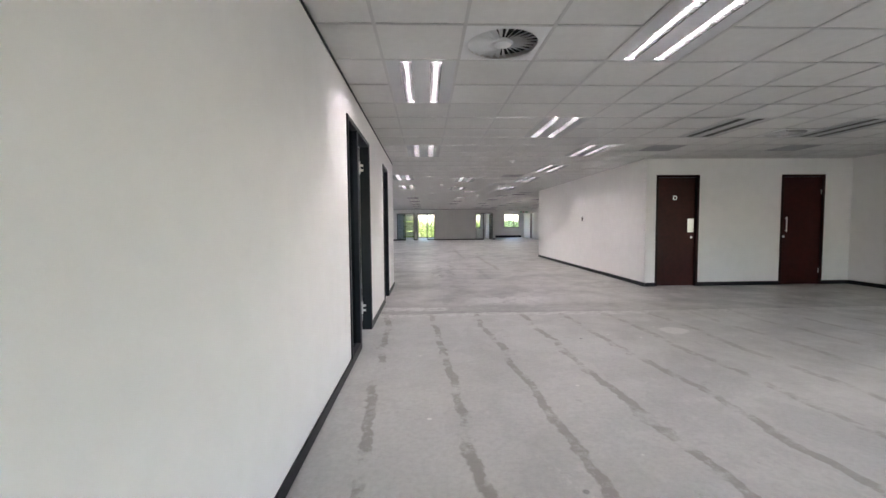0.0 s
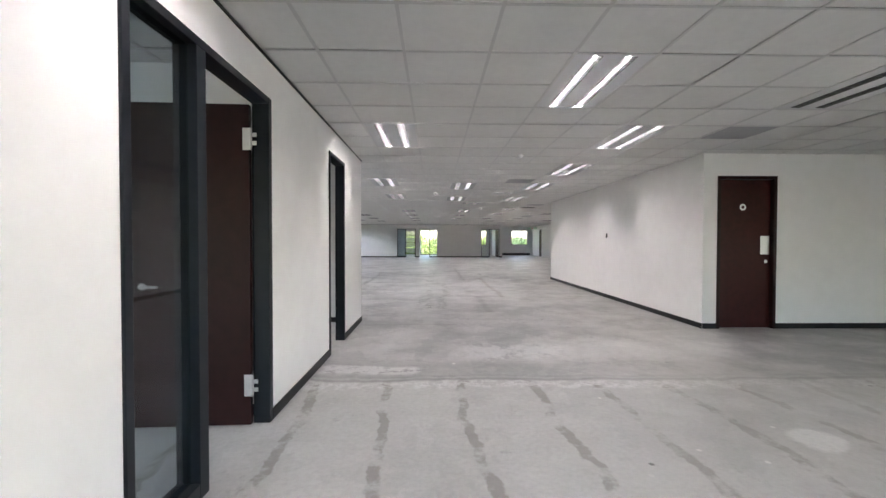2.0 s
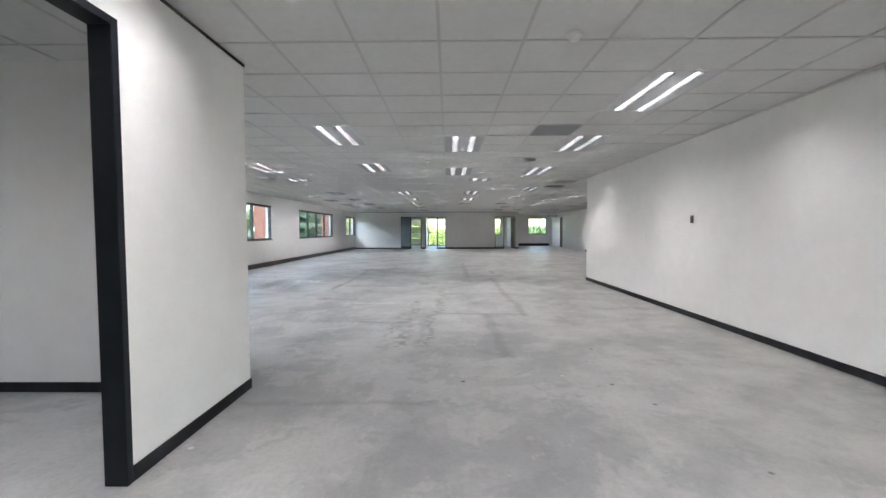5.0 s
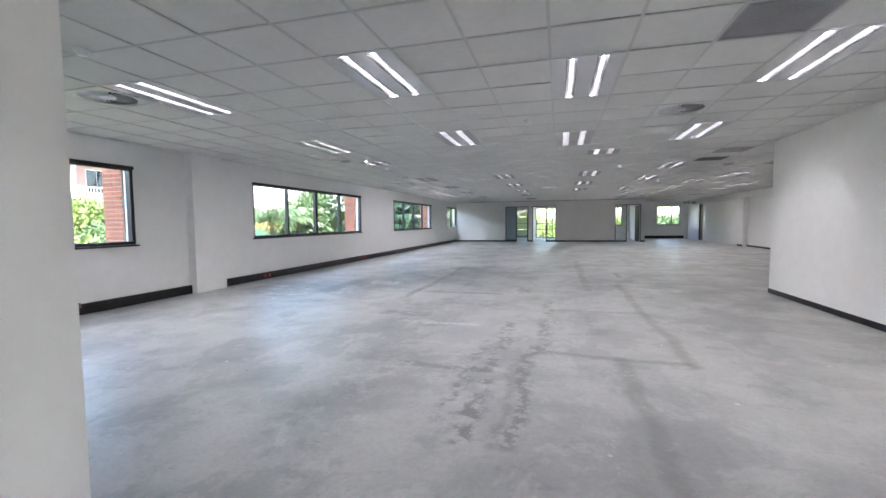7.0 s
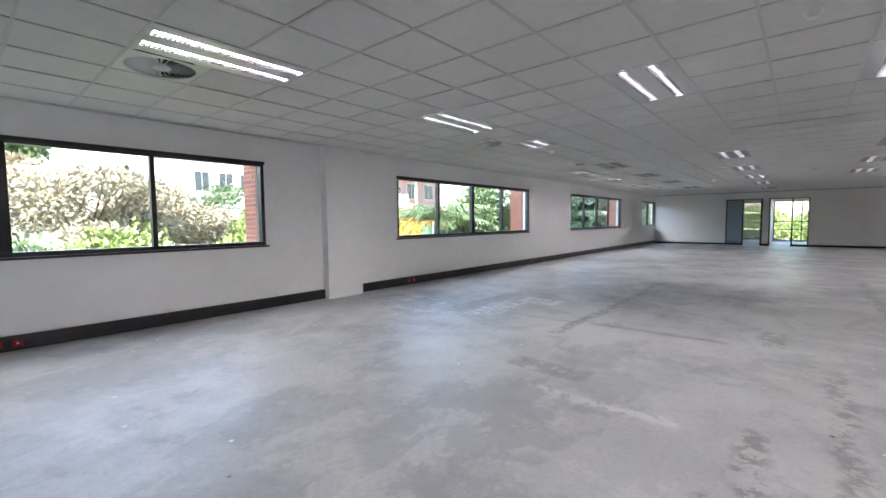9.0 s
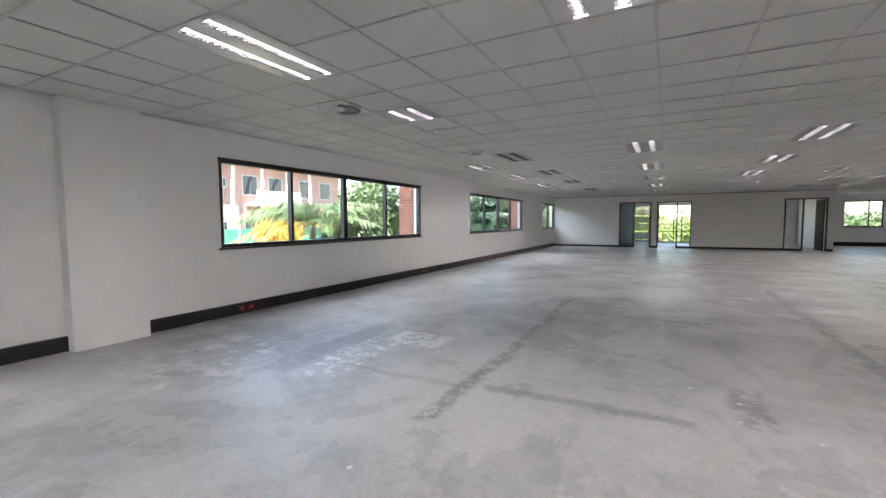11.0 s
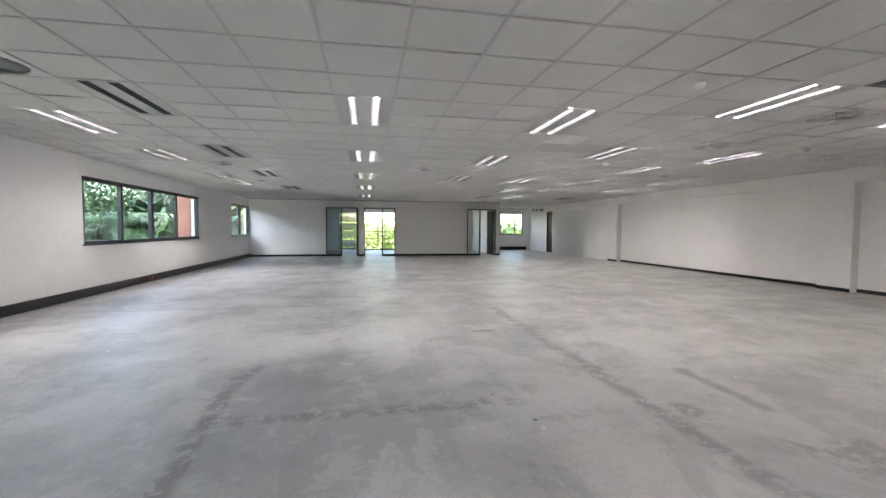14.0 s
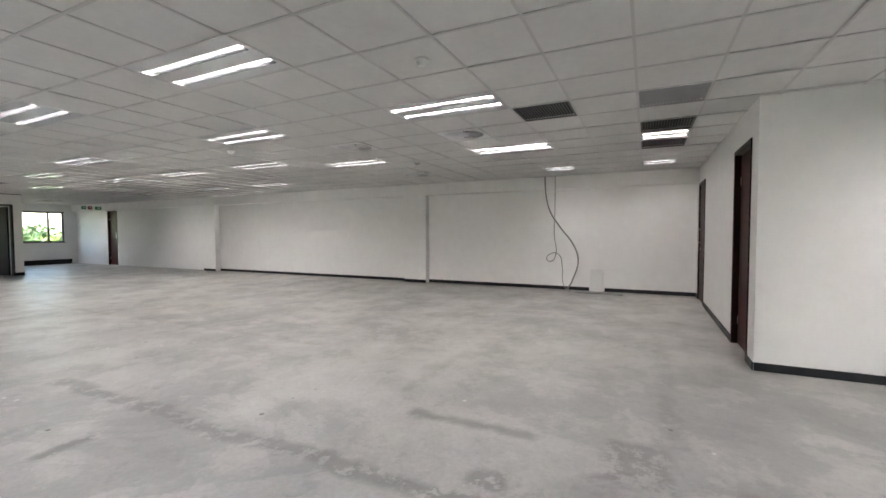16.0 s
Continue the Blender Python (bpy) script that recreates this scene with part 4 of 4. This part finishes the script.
def leaf_cloud(name, blobs, count, size, mat, seed, parent, long=2.2, drop=0.0):
    """Many small leaf blades scattered over the shells of uneven blobs (x, y, z, rx, ry, rz)."""
    rs = np.random.RandomState(seed)
    B = np.array(blobs, float)
    k = rs.choice(len(B), count, p=(B[:, 3] * B[:, 5]) / (B[:, 3] * B[:, 5]).sum())
    d = rs.normal(size=(count, 3))
    d /= np.linalg.norm(d, axis=1)[:, None]
    r = 1 - 0.55 * rs.rand(count) ** 2 + 0.18 * rs.normal(size=count) * (rs.rand(count) < 0.4)
    c = B[k, :3] + d * r[:, None] * B[k, 3:6]
    u = d * 0.7 + rs.normal(size=(count, 3)) * 0.7
    u[:, 2] -= drop
    u /= np.linalg.norm(u, axis=1)[:, None]
    v = np.cross(u, rs.normal(size=(count, 3)))
    v /= np.linalg.norm(v, axis=1)[:, None]
    s = size * (0.6 + 0.8 * rs.rand(count))[:, None]
    P = np.stack([c, c + u * s * long * 0.5 + v * s * 0.5, c + u * s * long, c + u * s * long * 0.5 - v * s * 0.5], 1).reshape(-1, 3)
    ob = new(name, raw_mesh(name, P.tolist(), [(4 * q, 4 * q + 1, 4 * q + 2, 4 * q + 3) for q in range(count)], mat))
    ob.parent = parent
    return ob


def bush(x, y, r, h, mat, seed, count=2500, size=0.09, label="leafy green garden shrub", base=None):
    rs = random.Random(seed)
    z = gz(x, y) if base is None else base
    t = thing("shrub", label, "shrub", "garden shrubs", at=(x, y, z))
    blobs = [(rs.uniform(-r, r) * 0.65, rs.uniform(-r, r) * 0.65, h * rs.uniform(0.35, 0.75), r * rs.uniform(0.35, 0.6), r * rs.uniform(0.35, 0.6), h * rs.uniform(0.22, 0.35)) for _ in range(9)]
    bm = bmesh.new()
    for k in range(6):
        b = blobs[k]
        add_cyl(bm, (b[0] * 0.15, b[1] * 0.15, -0.05), b[:3], 0.05, 0.015, seg=6)
    part("stem", bm, M_BARK, t)
    leaf_cloud("crown", blobs, count, size, mat, seed, t)


def tree(x, y, h, r, mat, seed, count=6000, size=0.14, label="broad leafy garden tree"):
    rs = random.Random(seed)
    t = thing("tree", label, "tree", "trees outside", at=(x, y, gz(x, y) - 0.1))
    bm = add_cyl(bmesh.new(), (0, 0, 0), (0.1, 0.05, h * 0.55), 0.035 * h, 0.02 * h, seg=10)
    blobs = []
    for k in range(11):
        a, e = rs.uniform(0, 6.28), rs.uniform(0.35, 0.95)
        p = (r * 0.75 * math.cos(a) * rs.uniform(0.2, 1), r * 0.75 * math.sin(a) * rs.uniform(0.2, 1), h * e)
        add_cyl(bm, (0.05, 0.02, h * rs.uniform(0.25, 0.5)), p, 0.012 * h, 0.003 * h, seg=6)
        blobs.append((*p, r * rs.uniform(0.28, 0.5), r * rs.uniform(0.28, 0.5), h * rs.uniform(0.09, 0.18)))
    part("trunk", bm, M_BARK, t)
    leaf_cloud("crown", blobs, count, size, mat, seed, t)


def palm(x, y, h, reach, mat, seed, fronds=16, wide=0.05, leaf=0.55, label="arching feather palm outside the window", old=None):
    rs = random.Random(seed)
    t = thing("palm_tree", label, "palm", "palms outside", at=(x, y, GZ - 0.05))
    bm = bmesh.new()
    for k in range(6):
        add_cyl(bm, (0.03 * k, 0, h * k / 6), (0.03 * (k + 1), 0, h * (k + 1) / 6), 0.13 - 0.008 * k, 0.105 - 0.008 * k, seg=10)
    part("trunk", bm, M_BARK, t)
    for f in range(fronds):
        a, lift = 6.283 * f / fronds + rs.uniform(-0.2, 0.2), rs.uniform(0.2, 1.25)
        verts, faces = [], []
        d, s = Vector((math.cos(a), math.sin(a), 0)), Vector((-math.sin(a), math.cos(a), 0))
        L = reach * rs.uniform(0.8, 1.1)
        N = 34

        def point(u):
            return Vector((0.18, 0, h)) + d * (L * u * math.cos(lift * (1 - u * 0.6)) * 0.95) + Vector((0, 0, L * (u * math.sin(lift) - 0.75 * u * u * (0.6 + 0.4 * math.sin(lift)))))

        for k in range(N):
            p, q = point(k / N), point((k + 1) / N)
            n0 = len(verts)
            w = 0.022 * (1 - k / N) + 0.004
            verts += [p - s * w, p + s * w, q + s * w, q - s * w]
            faces.append((n0, n0 + 1, n0 + 2, n0 + 3))
            if k < 3:
                continue
            ll = leaf * math.sin(3.1 * min(0.97, 0.12 + k / N)) * rs.uniform(0.85, 1.1) + 0.08
            for sg in (-1, 1):
                tip = p + s * sg * ll * 0.75 + (q - p).normalized() * ll * 0.5 - Vector((0, 0, ll * rs.uniform(0.25, 0.6)))
                midp = p + s * sg * ll * 0.45 + (q - p).normalized() * ll * 0.25
                e = (q - p).normalized() * wide
                n0 = len(verts)
                verts += [p, midp + e * 0.5, tip, midp - e * 0.5]
                faces.append((n0, n0 + 1, n0 + 2, n0 + 3))
        fr = new("frond", raw_mesh("frond", verts, faces, old if old and lift < 0.5 else mat))
        fr.parent = t


def broad_plant(x, y, h, n_, mat, seed, label="strelitzia clump with broad paddle leaves"):
    rs = random.Random(seed)
    t = thing("broadleaf_plant", label, "plant", "broadleaf plants", at=(x, y, GZ))
    for k in range(n_):
        a, lean = rs.uniform(0, 6.283), rs.uniform(0.1, 0.55)
        d, s = Vector((math.cos(a), math.sin(a), 0)), Vector((-math.sin(a), math.cos(a), 0))
        hh = h * rs.uniform(0.55, 1.0)
        b0 = d * rs.uniform(0, 0.5)
        top = b0 + d * hh * lean * 0.5 + Vector((0, 0, hh * 0.55))
        part("stalk", cyl(b0, top, 0.03, 0.018, seg=6), mat, t)
        verts, faces = [], []
        L, W = hh * 0.55, hh * 0.09 + 0.06
        for q in range(9):
            u = q / 8
            c = top + d * (L * u * (0.25 + lean * u)) + Vector((0, 0, L * (u - 0.45 * u * u * (1 + lean))))
            w = W * math.sin(math.pi * (0.06 + 0.9 * u)) ** 0.7
            verts += [c - s * w + Vector((0, 0, w * 0.35)), c, c + s * w + Vector((0, 0, w * 0.35))]
            if q:
                m0 = 3 * q
                faces += [(m0 - 3, m0 - 2, m0 + 1, m0), (m0 - 2, m0 - 1, m0 + 2, m0 + 1)]
        lf = new("leaf", raw_mesh("leaf", verts, faces, mat))
        lf.parent = t


# planting seen through the strip windows
palm(-9.6, 23.0, 2.2, 2.7, M_LEAF, 3, fronds=26, leaf=0.75, wide=0.045, old=M_YELLOW)
palm(-8.3, 22.7, 0.9, 1.5, M_LEAFD, 5, fronds=16, leaf=0.45)
palm(-8.9, 33.5, 2.2, 2.4, M_LEAFD, 8, fronds=18)
palm(-9.0, 38.5, 1.5, 2.4, M_LEAFD, 9, fronds=18)
broad_plant(-9.6, 25.9, 3.9, 12, M_LEAF, 11)
broad_plant(-8.7, 27.8, 3.8, 14, M_LEAFD, 12)
broad_plant(-9.2, 36.5, 4.2, 20, M_LEAFD, 13)
broad_plant(-8.6, 40.5, 4.4, 20, M_LEAFD, 14)
broad_plant(-9.0, 45.0, 4.4, 18, M_LEAF, 15)
for k, (x, y, r, h, m) in enumerate(((-10.6, 26.9, 1.4, 4.0, M_LEAF), (-12.5, 34.0, 2.0, 4.6, M_LEAFD), (-12.0, 39.0, 2.2, 5.0, M_LEAFD), (-11.0, 44.0, 2.2, 5.0, M_LEAFD), (-13.0, 24.6, 0.9, 2.6, M_YELLOW), (-14.2, 26.0, 0.9, 2.8, M_YELLOW),
                                      (-9.6, 24.4, 0.9, 1.9, M_LEAFD), (-10.5, 14.0, 1.4, 2.2, M_LEAFL), (-10.2, 16.4, 1.2, 2.05, M_LEAFL), (-11.0, 11.5, 1.5, 2.1, M_LEAF), (-10.8, 18.4, 1.3, 2.15, M_LEAF), (-11.5, 8.0, 1.6, 2.3, M_LEAFL), (-10.5, 20.2, 1.0, 1.8, M_LEAF),
                                      (-9.0, 24.9, 1.0, 4.1, M_LEAF), (-9.3, 26.6, 1.1, 4.3, M_LEAFD), (-10.2, 36.0, 1.6, 5.0, M_LEAFD), (-10.4, 41.5, 1.7, 5.2, M_LEAFD), (-9.4, 34.6, 1.2, 3.6, M_LEAFD), (-9.5, 50.5, 2.4, 4.6, M_LEAFL), (-8.5, 54.0, 2.4, 4.4, M_YELLOW))):
    bush(x, y, r, h, m, 30 + k, count=6000 if r > 1.3 else 4000, size=0.075)
for k, (x, y, h, r, m) in enumerate(((-19.0, 14.5, 4.2, 3.2, M_DRY), (-21.5, 18.5, 4.6, 3.4, M_DRY), (-18.5, 9.5, 4.0, 3.0, M_DRY), (-24.0, 11.0, 5.2, 3.8, M_DRY), (-22.0, 4.0, 5.0, 3.6, M_DRY), (-20.0, 22.5, 3.4, 2.4, M_LEAFL), (-27.0, 20.5, 4.6, 3.0, M_LEAF), (-18.0, 0.0, 4.6, 3.4, M_DRY))):
    tree(x, y, h, r, m, 60 + k, count=13000, size=0.085, label="dry ochre-leaved garden tree" if m is M_DRY else "leafy green garden tree")
# hillside and garden greenery
for k in range(16):
    rs = random.Random(200 + k)
    x, y = -60 - rs.uniform(0, 60), -50 + k * 8 + rs.uniform(-3, 3)
    tree(x, y, rs.uniform(5, 8), rs.uniform(3.5, 5), rs.choice((M_LEAF, M_DRY, M_LEAF)), 90 + k, count=2200, size=0.4, label="leafy green tree on the distant hillside")
for k in range(11):
    rs = random.Random(300 + k)
    bush(-9 + k * 2.6 + rs.uniform(-0.5, 0.5), 51.5 + rs.uniform(-1, 2.5), rs.uniform(1.8, 2.6), rs.uniform(2.0, 3.0), rs.choice((M_LEAFL, M_LEAF, M_LEAFL)), 120 + k, count=3200, size=0.15, label="dense bright green garden hedge")


def facade_window(t, x, y, z, w, h):
    wn_ = part("window", box(x - 0.05, x + 0.03, y - w / 2 - 0.06, y + w / 2 + 0.06, z - 0.06, z + h + 0.06), M_CONC, t, "pale window surround")
    part("pane", box(x + 0.031, x + 0.04, y - w / 2, y - 0.02, z, z + h), M_FARGLASS, wn_)
    part("pane", box(x + 0.031, x + 0.04, y + 0.02, y + w / 2, z, z + h), M_FARGLASS, wn_)


bx, by0, by1 = -30.0, 27.0, 47.0
block = thing("brick_building", "two-storey pink brick building with balcony and slanted white struts", "building")
part("wall", box(bx - 9, bx, by0, by1, GZ - 0.3, 6.2), M_BRICKFAR, block, "pink-orange brick wall")
part("roof", box(bx - 9.5, bx + 1.6, by0 - 0.6, by1 + 0.6, 6.2, 6.5, bevel=0.05), M_CONC, block, "flat pale roof edge")
for y in (28.6, 31.2, 36.5, 39.0, 42.4, 45.0):
    facade_window(block, bx, y, 3.7, 1.3, 1.5)
    facade_window(block, bx, y, 0.2, 1.1, 1.6)
for y in (33.2, 34.1, 40.6):
    facade_window(block, bx, y, 0.9, 0.5, 0.6)
    facade_window(block, bx, y, 4.2, 0.5, 0.6)
for a, b in ((29.0, 33.0), (36.0, 40.5)):
    bal = part("balcony", box(bx, bx + 1.5, a, b, 2.75, 2.95, bevel=0.02), M_CONC, block, "pale concrete balcony")
    part("rail", box(bx + 1.42, bx + 1.48, a, b, 3.9, 3.96), M_WHITE, bal)
    n_ = int((b - a) / 0.2)
    bm = bmesh.new()
    for k in range(n_ + 1):
        y = a + k * (b - a) / n_
        add_box(bm, bx + 1.435, bx + 1.465, y - 0.015, y + 0.015, 2.95, 3.9)
    part("balusters", bm, M_WHITE, bal)
for y in (28.0, 30.6, 33.2, 35.8, 38.4, 41.0):
    part("strut", cyl((bx + 2.2, y, GZ), (bx + 0.5, y + 1.5, 6.2), 0.13, seg=10), M_WHITE, block, "slanted white steel strut")
wing = thing("office_wing", "grey-blue rendered wing with dark square windows", "building")
part("wall", box(bx - 8, bx - 0.8, 21.5, 26.9, GZ - 0.3, 6.6), M_CONC, wing)
part("roof", box(bx - 8.4, bx - 0.4, 21.1, 26.95, 6.6, 6.85), M_CONC, wing)
for y in (22.7, 24.3, 25.8):
    for z in (0.4, 3.6):
        facade_window(wing, bx - 0.8, y, z, 0.9, 1.3)


def house(x, y, w, h, k):
    z = gz(x, y) - 0.5
    t = thing("hill_house", "pale rendered hillside house with red roof", "house", "hillside houses", at=(x, y, z))
    part("wall", box(-4, 4, -w / 2, w / 2, 0, h), M_CONC, t)
    bm = bmesh.new()
    q = [bm.verts.new(p) for p in ((-4.6, -w / 2 - 0.6, h), (4.6, -w / 2 - 0.6, h), (4.6, w / 2 + 0.6, h), (-4.6, w / 2 + 0.6, h), (0, -w / 2 + 1.5, h + 2.0), (0, w / 2 - 1.5, h + 2.0))]
    for f in ((0, 1, 4), (1, 2, 5, 4), (2, 3, 5), (3, 0, 4, 5), (0, 3, 2, 1)):
        bm.faces.new([q[v] for v in f])
    part("roof", bm, M_ROOF, t, "red tiled hipped roof")
    for s in range(int(w // 2.6)):
        yy = -w / 2 + 1.4 + s * 2.6
        wd = part("window", box(3.99, 4.06, yy - 0.6, yy + 0.6, 1.0, 2.4), M_CONC, t)
        part("pane", box(4.061, 4.07, yy - 0.5, yy + 0.5, 1.1, 2.3), M_FARGLASS, wd)


for k, (x, y, w, h) in enumerate(((-70, 22, 14, 4.2), (-66, 40, 12, 4), (-78, 2, 12, 4.5), (-92, 30, 15, 5), (-98, 10, 13, 5), (-74, -18, 14, 4.5), (-100, -12, 14, 5), (-110, 48, 14, 5), (-62, 8, 10, 3.6))):
    house(x, y, w, h, k)

fence = thing("garden_fence", "green shade-cloth fence on pale posts", "fence", at=(0, 0, 0))
for k in range(14):
    y = 20 + 2.4 * k
    part("post", cyl((-22, y, GZ - 0.2), (-22, y, 1.35), 0.045, seg=8), M_WHITE, fence)
    if k < 13:
        part("screen", box(-22.02, -22.0, y + 0.05, y + 2.35, GZ - 0.05, 1.05), M_FENCE, fence, "green shade cloth screen")
lamp = thing("garden_lamp", "slim dark garden lamp post with white head", "lamp post", at=(-17.0, 28.2, GZ))
part("pole", cyl((0, 0, -0.1), (0, 0, 2.7), 0.05, 0.04, seg=10), M_DIFF, lamp)
part("head", cyl((0, 0, 2.7), (0, 0, 2.95), 0.16, 0.12, seg=14), M_WHITE, lamp)
